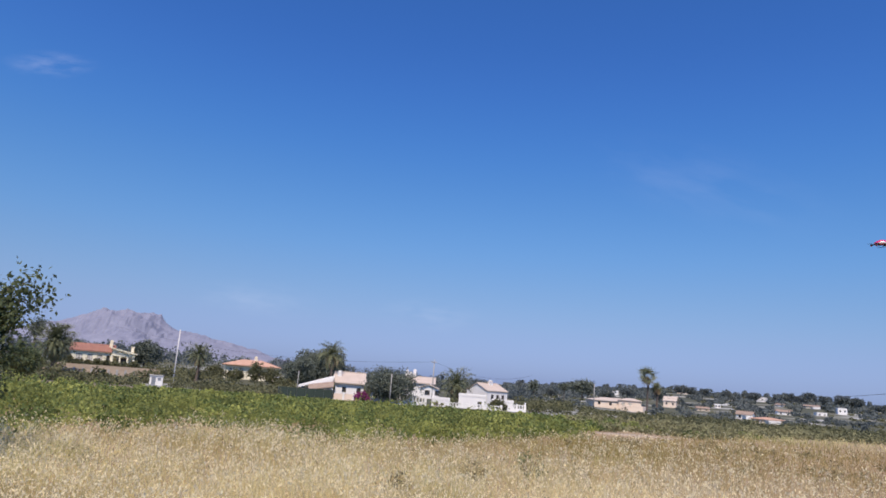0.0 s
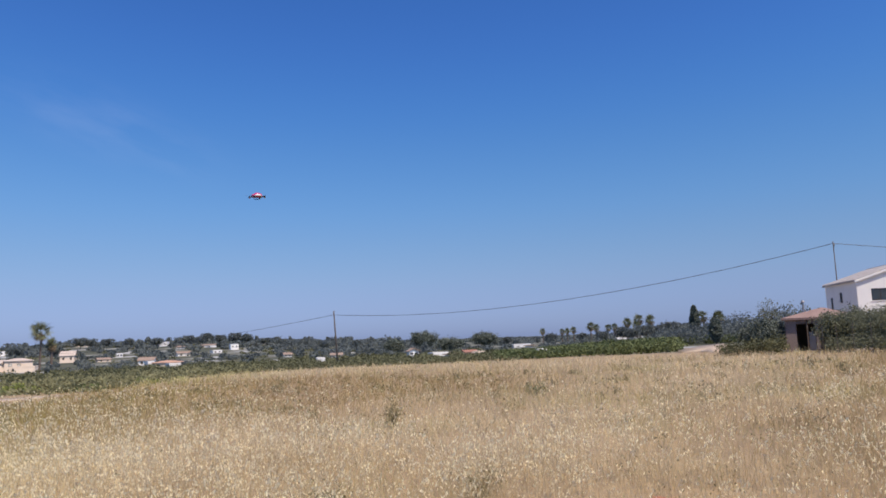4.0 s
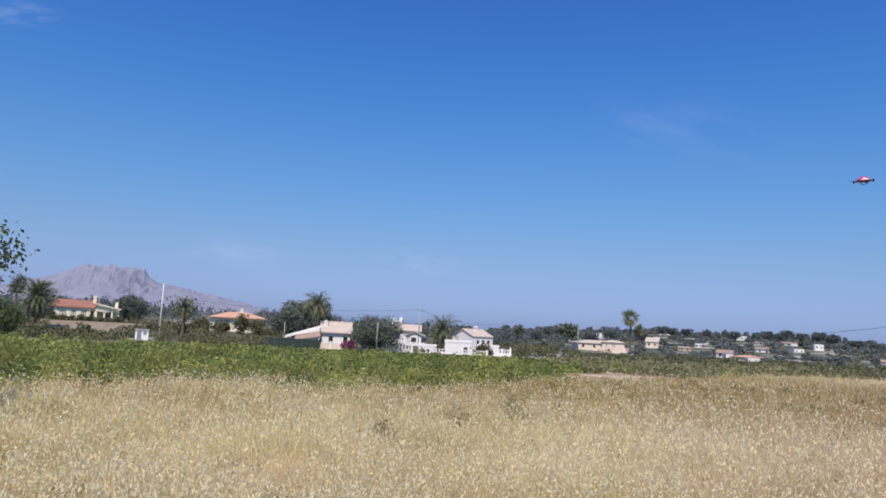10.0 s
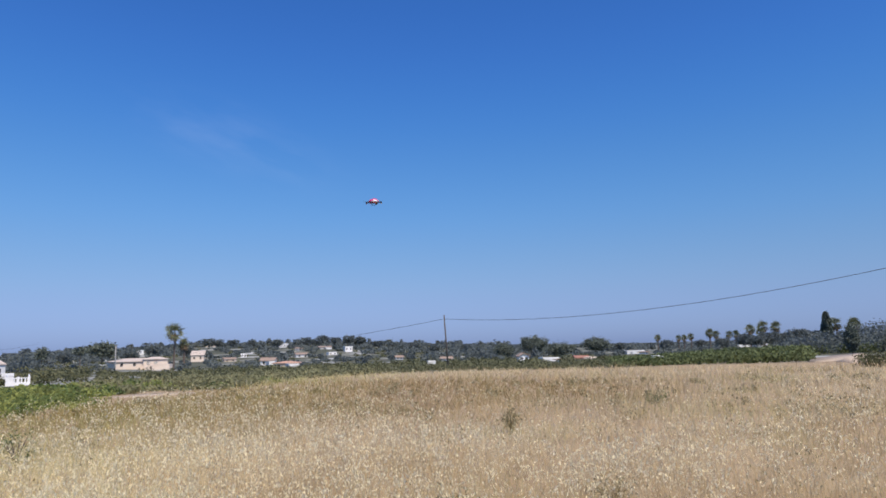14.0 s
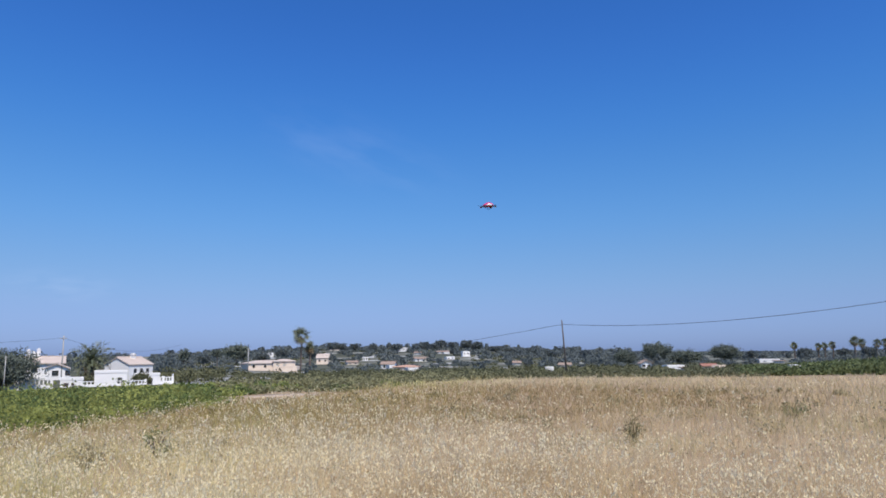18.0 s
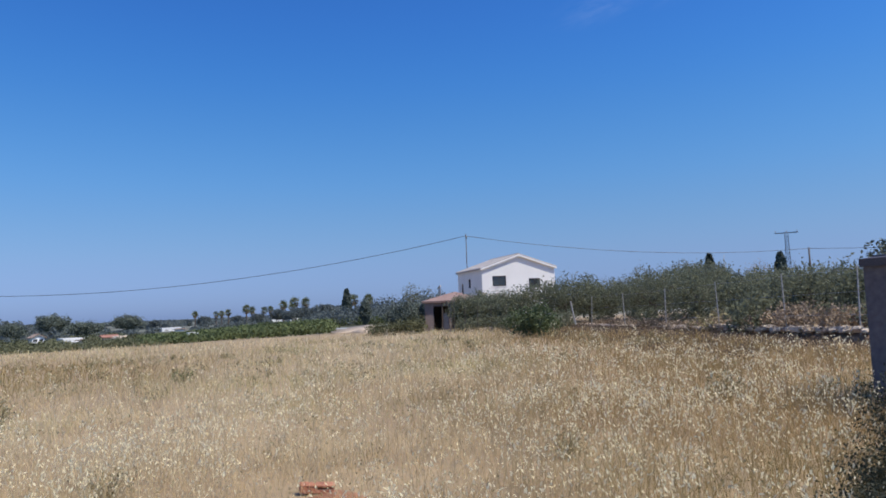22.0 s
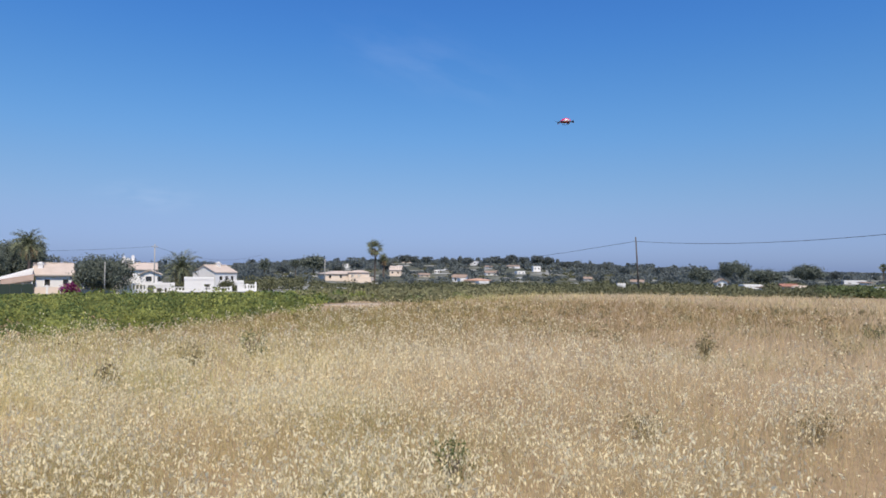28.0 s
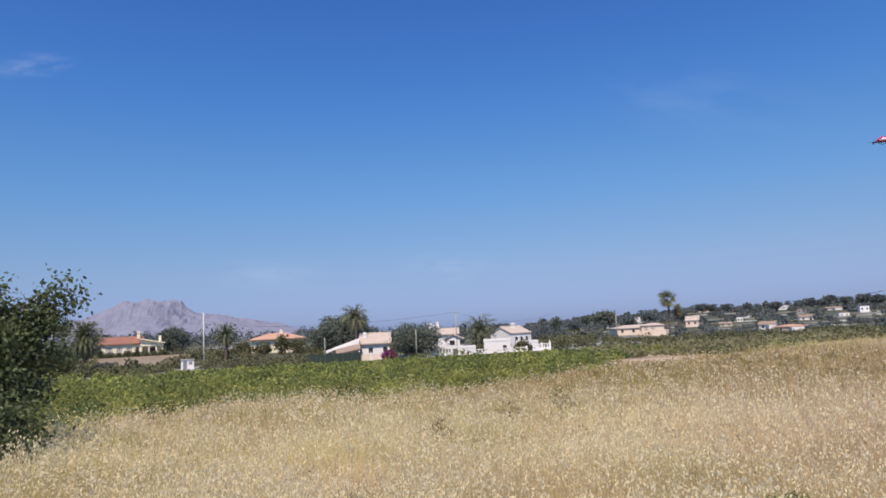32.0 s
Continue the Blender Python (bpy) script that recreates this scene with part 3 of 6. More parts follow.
                c = [(xa, -o, h - drop + k), (xa, d + o, h - drop + k), (xb, d + o, h + rise + k), (xb, -o, h + rise + k)]
            gr.slab(c, k - 0.004)
            slope = part("roof", gr, tiles, top)
            if ribs:
                gt = Geo()
                a, b, cc, dd = map(Vector, c)
                count = int((b - a).length / 0.3)
                for i in range(count + 1):
                    q = i / count
                    p0, p1 = a.lerp(b, q), dd.lerp(cc, q)
                    gt.tube([p0 + Vector((0, 0, 0.015)), p1 + Vector((0, 0, 0.015))], 0.075, 6)
                part("roll_tiles", gt, tiles, slope)
        gb = Geo()
        if roof == "x":
            gb.tube([(-o, d / 2, h + rise + k), (w + o, d / 2, h + rise + k)], 0.12, 8)
        else:
            gb.tube([(w / 2, -o, h + rise + k), (w / 2, d + o, h + rise + k)], 0.12, 8)
        part("ridge", gb, tiles, top)
        if ribs and roof == "y":
            for s in (-1, 1):
                for y0, y1 in ((-o - 0.06, -o - 0.005), (d + o + 0.005, d + o + 0.06)):
                    xa = -o if s < 0 else w + o
                    p = [(xa, y0, h - drop + k + 0.04), (w / 2, y0, h + rise + k + 0.04), (w / 2, y1, h + rise + k + 0.04), (xa, y1, h - drop + k + 0.04)]
                    part("verge", Geo().slab(p, 0.26), WHITE, top, "white-painted verge board")
    for cx, cy, ch in chimney:
        gx = Geo().box(cx - 0.3, cx + 0.3, cy - 0.3, cy + 0.3, h - 0.1, h + ch).box(cx - 0.38, cx + 0.38, cy - 0.38, cy + 0.38, h + ch + 0.003, h + ch + 0.1)
        gx.box(cx - 0.2, cx + 0.2, cy - 0.2, cy + 0.2, h + ch + 0.103, h + ch + 0.32)
        part("chimney", gx, wall, top)
    return top


def trunk_geo(height, r0, limbs, spread, lift, lean=0.0, sides=8):
    g = Geo()
    pts = [(lean * q * q, 0.06 * math.sin(q * 5), height * q) for q in (0, 0.25, 0.5, 0.75, 1)]
    g.tube(pts, [r0 * 1.25, r0, r0 * 0.9, r0 * 0.8, r0 * 0.6], sides)
    for k in range(limbs):
        a = 2 * math.pi * (k + 0.3 * rng.random()) / limbs
        z0 = height * rng.uniform(0.6, 0.98)
        reach = spread * rng.uniform(0.7, 1.0)
        p0 = Vector((lean * (z0 / height) ** 2, 0, z0))
        p1 = p0 + Vector((math.cos(a) * reach * 0.5, math.sin(a) * reach * 0.5, lift * 0.55))
        p2 = p0 + Vector((math.cos(a) * reach, math.sin(a) * reach, lift))
        g.tube([p0, p1, p2], [r0 * 0.5, r0 * 0.33, r0 * 0.12], 6)
    return g


def tree(m, label, name="tree", height=4.0, radii=(2, 2, 1.6), trunk=1.2, leaf=0.1, n=(260, 16), spread=0.22, mat=None, r0=0.12, limbs=6, category="tree", group="", hollow=0.35):
    """A tree at the pose m: a tapered trunk with limbs, and a crown of many leaves in uneven clumps."""
    top = thing(name, m, label, category, group)
    rise = height - radii[2]
    part("trunk", trunk_geo(max(trunk, rise * 0.75), r0, limbs, radii[0] * 0.75, radii[2] * 0.7), BARK, top, smooth=True)
    pts = clumps(n[0], n[1], radii, rise, spread, hollow)
    pts[:, 2] = np.maximum(pts[:, 2], 0.15)
    part("crown", quads("crown", leaves(pts, leaf)), mat or LEAF, top)
    return top


def shrub(m, label, radii, leaf, n, mat, name="shrub", spread=0.08, group=""):
    """A low bush: thin stems from the ground and leaves in clumps."""
    top = thing(name, m, label, "shrub", group)
    for k in range(7):
        a = 2 * math.pi * k / 7
        q = rng.uniform(0.4, 0.85)
        g = Geo().tube([(0, 0, -0.03), (math.cos(a) * radii[0] * q * 0.5, math.sin(a) * radii[1] * q * 0.5, radii[2] * 0.8), (math.cos(a) * radii[0] * q, math.sin(a) * radii[1] * q, radii[2] * 1.4)], [0.02, 0.013, 0.006], 5)
        part("stem", g, WEED if mat is WEED else BARK, top)
    pts = clumps(n[0], n[1], radii, radii[2], spread)
    pts = pts[pts[:, 2] > 0.02]
    part("crown", quads("crown", leaves(pts, leaf)), mat, top)
    return top


def fronds(count, length, droop, rise, wide, up0, up1, leaf_w, steps=12):
    """Feather fronds that arch out from a palm's head at height rise."""
    out = []
    for k in range(count):
        a = 2 * math.pi * (k * 0.618 + rng.uniform(-0.03, 0.03))
        el = radians(up0 + (up1 - up0) * (k / count) + rng.uniform(-6, 6))
        ln = length * rng.uniform(0.85, 1.1)
        flat, side = Vector((math.cos(a), math.sin(a), 0)), Vector((-math.sin(a), math.cos(a), 0))
        last = Vector((0, 0, rise))
        for i in range(steps):
            q = (i + 0.5) / steps
            e = el - radians(droop) * q ** 1.3
            way = flat * math.cos(e) + Vector((0, 0, math.sin(e)))
            nxt = last + way * (ln / steps)
            out.append([last - side * 0.025, last + side * 0.025, nxt + side * 0.02, nxt - side * 0.02])
            wl_ = wide * math.sin(math.pi * min(1, q * 0.85 + 0.12)) ** 0.7
            nor = side.cross(way)
            for s in (-1, 1):
                tip = nxt + side * s * wl_ * rng.uniform(0.5, 1) + way * wl_ * 0.6 + nor * wl_ * rng.uniform(-0.85, 0.7)
                b = way * leaf_w
                out.append([last, last + b, tip + b * 0.2, tip])
            last = nxt
    return np.array([[tuple(p) for p in q] for q in out])


def fans(count, length, rise, up0, up1):
    """Round fan leaves on stalks, as a fan palm has them."""
    out = []
    for k in range(count):
        a = 2 * math.pi * (k * 0.618)
        el = radians(up0 + (up1 - up0) * k / count + rng.uniform(-8, 8))
        flat, side = Vector((math.cos(a), math.sin(a), 0)), Vector((-math.sin(a), math.cos(a), 0))
        way = flat * math.cos(el) + Vector((0, 0, math.sin(el)))
        nor = side.cross(way)
        tilt = rng.uniform(-1.1, 1.1)
        side, nor = side * math.cos(tilt) + nor * math.sin(tilt), nor * math.cos(tilt) - side * math.sin(tilt)
        root = Vector((0, 0, rise))
        hub = root + way * length * rng.uniform(0.12, 0.55)
        out.append([root - side * 0.02, root + side * 0.02, hub + side * 0.02, hub - side * 0.02])
        for j in range(8):
            b = radians(-77 + 22 * j)
            d = way * math.cos(b) + side * math.sin(b)
            tip = hub + d * length * rng.uniform(0.45, 0.9) - Vector((0, 0, length * 0.1)) + nor * 0.05
            across = (way * -math.sin(b) + side * math.cos(b)) * length * 0.04
            mid = hub + d * length * 0.3
            out.append([hub, mid + across, tip, mid - across])
    return np.array([[tuple(p) for p in q] for q in out])


def palm(m, label, height, length, kind="feather", r0=0.25, count=46, skirt=14, group="", name="palm_tree", leaf_w=0.15, droop=60, low=-42):
    top = thing(name, m, label, "palm tree", group)
    g = Geo()
    rings = max(6, int(height / 0.35))
    pts, rad = [], []
    for i in range(rings + 1):
        q = i / rings
        pts.append((0.15 * math.sin(q * 2), 0.1 * math.sin(q * 3), height * q - 0.1 * (i == 0)))
        rad.append(r0 * (1.15 - 0.3 * q) * (1.08 if i % 2 else 0.94))
    g.tube(pts, rad, 9)
    part("trunk", g, BARK, top, smooth=True)
    if kind == "feather":
        part("crown", quads("crown", fronds(count, length, droop, height, length * 0.145, 86, low, leaf_w, 20)), PALM, top)
        if skirt:
            part("dry_fronds", quads("dry_fronds", fronds(skirt, length * 0.75, 60, height - 0.15, length * 0.1, -20, -60, leaf_w)), DEADFROND, top, "hanging dry brown fronds")
    else:
        part("crown", quads("crown", fans(count, length, height, 88, -35)), PALM, top)
        if skirt:
            part("dry_fronds", quads("dry_fronds", fans(skirt, length * 0.8, height - 0.2, -35, -80)), DEADFROND, top, "hanging dry brown fronds")
    return top


def cypress(m, label, height, wide, group=""):
    top = thing("cypress", m, label, "tree", group)
    part("trunk", Geo().tube([(0, 0, -0.1), (0, 0, height * 0.5)], [0.16, 0.08], 7), BARK, top)
    n = 2600
    q = rng.random(n) ** 0.8
    a = rng.uniform(0, 2 * math.pi, n)
    rr = wide / 2 * np.sin(np.pi * np.clip(q * 0.86 + 0.1, 0, 1)) ** 0.7 * np.sqrt(rng.uniform(0.3, 1, n)) * (1 + 0.1 * np.sin(a * 3 + q * 20))
    pts = np.stack([np.cos(a) * rr, np.sin(a) * rr, 0.3 + q * (height - 0.3)], 1)
    part("crown", quads("crown", leaves(pts, height * 0.045)), PINE, top)
    return top


def pole(az, r, top_z, label, mat, r0=0.13, lean=0.0, name="utility_pole", arm=0.0, turn=0.0, group="utility poles", lamp=False):
    p = at(az, r)
    ob = thing(name, pose(*p, 0, 0, -turn), label, "pole", group)
    h = top_z - p.z
    part("shaft", Geo().tube([(lean, 0, -0.2), (lean / 2, 0, h * 0.5), (0, 0, h)], [r0, r0 * 0.85, r0 * 0.65], 10), mat, ob, smooth=True)
    if arm:
        part("crossarm", Geo().box(-arm / 2, arm / 2, -0.05 - r0, -r0 * 0.66, h - 0.55, h - 0.42), mat, ob)
        for x in (-arm / 2 + 0.08, 0, arm / 2 - 0.08):
            part("insulator", Geo().tube([(x, -r0 * 0.66 - 0.05, h - 0.42), (x, -r0 * 0.66 - 0.05, h - 0.36), (x, -r0 * 0.66 - 0.05, h - 0.3), (x, -r0 * 0.66 - 0.05, h - 0.22)], [0.03, 0.05, 0.03, 0.02], 7), CONCRETE, ob)
    else:
        part("bracket", Geo().tube([(0, 0, h - 0.25), (0.12, 0, h - 0.25), (0.2, 0, h - 0.18)], [0.03, 0.025, 0.03], 6), STEEL, ob)
    if lamp:
        part("lamp_arm", Geo().tube([(0, 0, h - 0.1), (0.5, 0, h + 0.1), (1.0, 0, h + 0.12)], [0.05, 0.04, 0.035], 7), STEEL, ob)
        part("lamp_head", Geo().box(0.95, 1.5, -0.12, 0.12, h + 0.06, h + 0.16), STEEL, ob)
    return Vector((p.x, p.y, top_z))


def cable(a, b, sag, label, radius=0.028):
    a, b = Vector(a), Vector(b)
    n = 28
    pts = [a.lerp(b, k / n) - Vector((0, 0, sag * 4 * (k / n) * (1 - k / n))) for k in range(n + 1)]
    tagged(part("overhead_cable", Geo().tube(pts, radius, 5), CABLE), label, "cable", "overhead cables")


# ---- the white house beyond the field, with its shed, hedge and poles ----
p = at(39.25, 75)
house(39.25, 75, 20, 8.45, 8.5, 5.6 - p.z, 1.4, "y", WHITE, GREYTILE, [
    ("front", 1.18, 2.74, 3.75 - p.z, 4.85 - p.z, "window"), ("front", 5.35, 6.7, 3.45 - p.z, 4.5 - p.z, "window"),
    ("left", 6.3, 6.95, 2.3 - p.z, 4.35 - p.z, "shutter"), ("left", 3.6, 4.35, 3.75 - p.z, 4.75 - p.z, "window"), ("left", 1.7, 2.0, 3.5 - p.z, 3.75 - p.z, "window")],
    "two-storey whitewashed farmhouse with a low tiled gable roof", ribs=True, over=0.18, name="farmhouse")
shed = house(34.5, 62, 38, 5.2, 5.0, 2.45, 0.95, "hip", GREYWALL, SHEDTILE, [("front", 0.75, 2.1, 0.0, 2.15, "open"), ("front", 2.35, 3.7, 0.0, 2.15, "open")],
             "grey block shed with an open front and tiled roof", name="shed", over=0.25, ribs=True)
part("prop", Geo().tube([(1.5, -0.12, -0.2), (1.53, -0.14, 2.5)], [0.05, 0.045], 7), BARK, shed, "weathered wooden prop")
part("panel", Geo().box(1.6, 2.05, 0.3, 0.36, -0.1, 1.5), CONCRETE, shed, "pale grey sheet leaning in the opening")
part("vent_pipe", Geo().tube([(1.3, 2.4, 2.9), (1.3, 2.4, 3.85)], 0.08, 8).tube([(1.3, 2.4, 3.85), (1.3, 2.4, 3.91), (1.3, 2.4, 4.05)], [0.08, 0.15, 0.1], 8), STEEL, shed)

far_pole = pole(-0.15, 130, 1.6 + 130 * math.tan(radians(2.53)), "dark leaning wooden utility pole beyond the dry field", WOODPOLE, 0.17, 0.55, turn=0)
house_pole = pole(38.11, 92, 1.6 + 92 * math.tan(radians(5.96)), "slim wooden utility pole behind the white farmhouse", WOODPOLE, 0.075, arm=0.9, turn=-50)
right_pole = pole(63.73, 110, 1.6 + 110 * math.tan(radians(3.37)), "wooden utility pole behind the orchard trees", WOODPOLE, 0.17)
off_pole = pole(84, 120, 8.6, "wooden utility pole at the end of the cable", WOODPOLE, 0.17)
left_off = pole(-24, 420, 4.5, "wooden utility pole among the trees on the hill", WOODPOLE, 0.15)
down = Vector((0, 0, 0.75))
cable(far_pole - down, house_pole - down * 0.3, 2.6, "sagging black cable between two utility poles over the field", 0.035)
cable(far_pole - down, left_off, 4.5, "black cable running off to the wooded hill", 0.035)
cable(house_pole - down * 0.3, right_pole - down * 0.2, 1.3, "sagging black cable above the orchard trees", 0.03)
cable(right_pole - down * 0.2, off_pole, 0.9, "black cable beyond the orchard trees", 0.03)


def pylon(az, r, top_z):
    b = at(az, r)
    ob = thing("pylon", pose(*b, 0, 0, -az), "grey steel lattice pylon with a T-shaped crossarm", "pylon")
    h = top_z - b.z
    legs = [[Vector((sx * (0.6 - 0.25 * q), sy * (0.6 - 0.25 * q), h * q - 0.2 * (q == 0))) for q in (0, 1)] for sx, sy in ((-1, -1), (1, -1), (1, 1), (-1, 1))]
    for a, c in legs:
        part("leg", Geo().tube([a, c], 0.07, 5), STEEL, ob)
    g = Geo()
    n = 16
    for i in range(n):
        for k in range(4):
            a, c = legs[k], legs[(k + 1) % 4]
            g.tube([a[0].lerp(a[1], i / n), c[0].lerp(c[1], (i + 1) / n)], 0.04, 4)
            g.tube([a[0].lerp(a[1], i / n), c[0].lerp(c[1], i / n)], 0.04, 4)
    part("bracing", g, STEEL, ob)
    part("crossarm", Geo().box(-2.35, 2.35, -0.12, 0.12, h - 0.12, h + 0.1), STEEL, ob)
    for x in (-2.2, 0, 2.2):
        part("insulator", Geo().tube([(x, 0, h + 0.1), (x, 0, h + 0.3), (x, 0, h + 0.5)], [0.06, 0.09, 0.04], 7), CONCRETE, ob)


pylon(62.43, 175, 1.6 + 175 * math.tan(radians(4.55)))
cypress(stand_at(61.85, 130), "dark slender cypress behind the orchard", 8.1, 2.1, "cypresses")
cypress(stand_at(56.95, 120), "dark slender cypress behind the orchard", 8.1, 1.8, "cypresses")

tree(stand_at(57.75, 118, 0), "small dark round tree behind the orchard", "tree", 5.5, (1.0, 1.0, 1.1), 2.4, 0.13, (110, 16), 0.16, PINE, 0.12, 5)
tree(stand_at(60.3, 90, 0), "thin grey half-bare tree behind the orchard", "tree", 5.4, (1.5, 1.3, 1.3), 2.6, 0.07, (90, 10), 0.2, DRYBRUSH, 0.12, 9)
pole(58.0, 125, 1.6 + 125 * math.tan(radians(3.2)), "thin grey mast behind the orchard", CONCRETE, 0.05, group="utility poles")

# the fence along the stone edge of the orchard
FENCE_A, FENCE_B = Vector((41.3, 41.2)), Vector((20.8, 6.9))
FENCE_WAY = (FENCE_B - FENCE_A).normalized()
FENCE_BACK = Vector((-FENCE_WAY.y, FENCE_WAY.x))
if FENCE_BACK.dot(FENCE_A) < 0:
    FENCE_BACK = -FENCE_BACK


def terrace_lift(x, y):
    """How far the orchard terrace stands above the field: little at its far end, more towards the hut."""
    return float(np.interp(math.degrees(math.atan2(x, y)), [44, 50, 55, 60, 64, 68], [-0.02, 0.0, 0.1, 0.22, 0.3, 0.36]))


def bank():
    """The terrace edge: a raised strip of reddish earth behind the dry stone wall."""
    g = Geo()
    n = 40
    rows_ = []
    for off, share, lift in ((-0.25, 0, -0.1), (0.15, 1, 0), (6, 1, 0.15), (14, 1, 0.1), (30, 0, 0.05), (45, 0, -0.3)):
        line = []
        for k in range(n + 1):
            q = FENCE_A.lerp(FENCE_B, k / n * 1.25) + FENCE_BACK * off
            line.append((q.x, q.y, float(ground_height(q.x, q.y)) + lift + share * terrace_lift(q.x, q.y) + 0.04 * math.sin(k * 1.7 + off)))
        rows_.append(line)
    m = len(rows_)
    g.add([p for line in rows_ for p in line], [(i * (n + 1) + k, i * (n + 1) + k + 1, (i + 1) * (n + 1) + k + 1, (i + 1) * (n + 1) + k) for i in range(m - 1) for k in range(n)])
    tagged(part("orchard_terrace", g, BANKSOIL, smooth=True), "raised reddish-brown earth terrace under the orchard trees", "terrace", kind="structure")


bank()


def fence():
    ob = thing("fence", Matrix.Identity(4), "old wire mesh fence on thin grey metal posts", "fence")
    spots = []
    for az in (44.6, 46.3, 48.1, 50.7, 53.8, 57.7, 62.3, 67.0, 72.0):
        side = Vector((math.cos(radians(az)), -math.sin(radians(az))))
        u = -(FENCE_A - Vector((0.3, 0.75))).dot(side) / FENCE_WAY.dot(side)
        q = FENCE_A + FENCE_WAY * u
        z = float(ground_height(q.x, q.y)) + terrace_lift(q.x, q.y)
        leanx = rng.uniform(-0.08, 0.08)
        spots.append((q, z, leanx))
    for q, z, lx in spots:
        part("post", Geo().tube([(q.x, q.y, z - 0.1), (q.x + lx, q.y, z + 1.0), (q.x + lx * 2, q.y, z + 2.0)], [0.025, 0.024, 0.022], 8), CONCRETE, ob)
    for az in (36.8, 37.7, 38.7, 39.8, 41.0, 42.2):
        q = at(az, 51.5, -0.05)
        part("post", Geo().tube([(q.x, q.y, q.z), (q.x, q.y, q.z + 1.0), (q.x + rng.uniform(-0.05, 0.05), q.y, q.z + 1.95)], [0.02, 0.019, 0.018], 8), WOODPOLE, ob)
    for h in (0.5, 1.2, 1.9):
        g = Geo()
        g.tube([(q.x + lx * h, q.y, z + h) for q, z, lx in spots], 0.004, 4)
        part("wire", g, STEEL, ob)
    b = at(46.4, 42.5, 0.35)
    tagged(part("leaning_stake", Geo().tube([(b.x, b.y, b.z), (b.x - 0.2, b.y + 0.15, b.z + 1.4)], [0.05, 0.045], 7), CONCRETE), "pale stake leaning against the orchard fence", "stake")


fence()


def stone_mesh(k):
    g = Geo()
    r = np.random.default_rng(k)
    pts = [(math.cos(a) * (0.5 + 0.12 * r.random()), math.sin(a) * (0.5 + 0.12 * r.random()), z * (0.5 + 0.1 * r.random())) for z in (-1, 1) for a in np.linspace(0, 2 * math.pi, 7)[:-1]]
    mid = [(x * 1.2, y * 1.2, z * 0.1) for x, y, z in pts[:6]]
    g.add([*pts[:6], *mid, *pts[6:]], [(5, 4, 3, 2, 1, 0), *[(i, (i + 1) % 6, 6 + (i + 1) % 6, 6 + i) for i in range(6)], *[(6 + i, 6 + (i + 1) % 6, 12 + (i + 1) % 6, 12 + i) for i in range(6)], (12, 13, 14, 15, 16, 17)])
    me = g.mesh("stone")
    me.materials.append(STONE)
    return me


def stone_wall():
    ob = thing("stone_wall", Matrix.Identity(4), "tumbled dry stone wall of pale limestone rubble", "wall", kind="structure")
    kinds = [stone_mesh(k) for k in range(6)]
    length = (FENCE_B - FENCE_A).length
    u, k = -0.5, 0
    while u < length:
        thin = math.sin(u * 0.55) + math.sin(u * 0.21 + 1) < -1.35
        for layer in range(0 if thin else rng.integers(1, 3)):
            size = rng.uniform(0.12, 0.27) * (1.2 if layer == 0 else 0.9)
            q = FENCE_A + FENCE_WAY * (u + rng.uniform(-0.1, 0.1)) + FENCE_BACK * rng.uniform(-0.12, 0.2)
            s = new("stone", kinds[k % 6])
            s.parent = ob
            s.matrix_basis = pose(q.x, q.y, float(ground_height(q.x, q.y)) + terrace_lift(q.x, q.y) + 0.02 + layer * 0.08, rng.uniform(-12, 12), rng.uniform(-12, 12), rng.uniform(0, 360)) @ Matrix.Diagonal((size * 1.5, size * 1.1, size * 0.5, 1))
            k += 1
        u += rng.uniform(0.14, 0.34)
    for az in np.arange(38.0, 45.2, 0.17):
        for layer in range(rng.integers(0, 3)):
            size = rng.uniform(0.12, 0.26)
            q = at(az + rng.uniform(-0.08, 0.08), 52.5 - (az - 38) * 0.25 + rng.uniform(-0.2, 0.2), 0.08 + layer * 0.11)
            s = new("stone", kinds[k % 6])
            s.parent = ob
            s.matrix_basis = pose(*q, rng.uniform(-20, 20), rng.uniform(-20, 20), rng.uniform(0, 360)) @ Matrix.Diagonal((size * 1.2, size, size * 0.65, 1))
            k += 1
    slab_at = FENCE_A + FENCE_WAY * 28.2
    part("capstone", Geo().box(-1.1, 1.1, -0.2, 0.2, 0, 0.09), STONE, ob, "long flat limestone slab").matrix_basis = pose(slab_at.x, slab_at.y, float(ground_height(slab_at.x, slab_at.y)) + terrace_lift(slab_at.x, slab_at.y) + 0.1, 0, 0, math.degrees(math.atan2(FENCE_WAY.y, FENCE_WAY.x)))


stone_wall()


def beside_fence(u, back):
    q = FENCE_A + FENCE_WAY * u + FENCE_BACK * back
    return q.x, q.y, float(ground_height(q.x, q.y)) + terrace_lift(q.x, q.y) * (back < 18)


ORCHARD = [  # metres along the fence, metres behind it, height, spread
    (3, 3.5, 3.1, 2.2), (7.5, 4.0, 3.4, 2.4), (11, 6.5, 3.4, 2.3), (12.5, 3.2, 3.6, 2.2), (16.5, 4.4, 4.4, 2.5), (19.5, 3.0, 4.7, 2.4), (21, 6.5, 4.4, 2.6),
    (23.5, 3.5, 3.9, 2.3), (26.5, 4.0, 3.6, 2.2), (29.5, 3.2, 3.3, 2.1), (32.5, 3.5, 3.0, 2.0), (35.5, 3.8, 2.9, 2.0), (31, 8, 3.6, 2.4), (26, 9, 4.2, 2.6), (15, 9, 4.1, 2.6), (6, 9, 3.7, 2.6)]
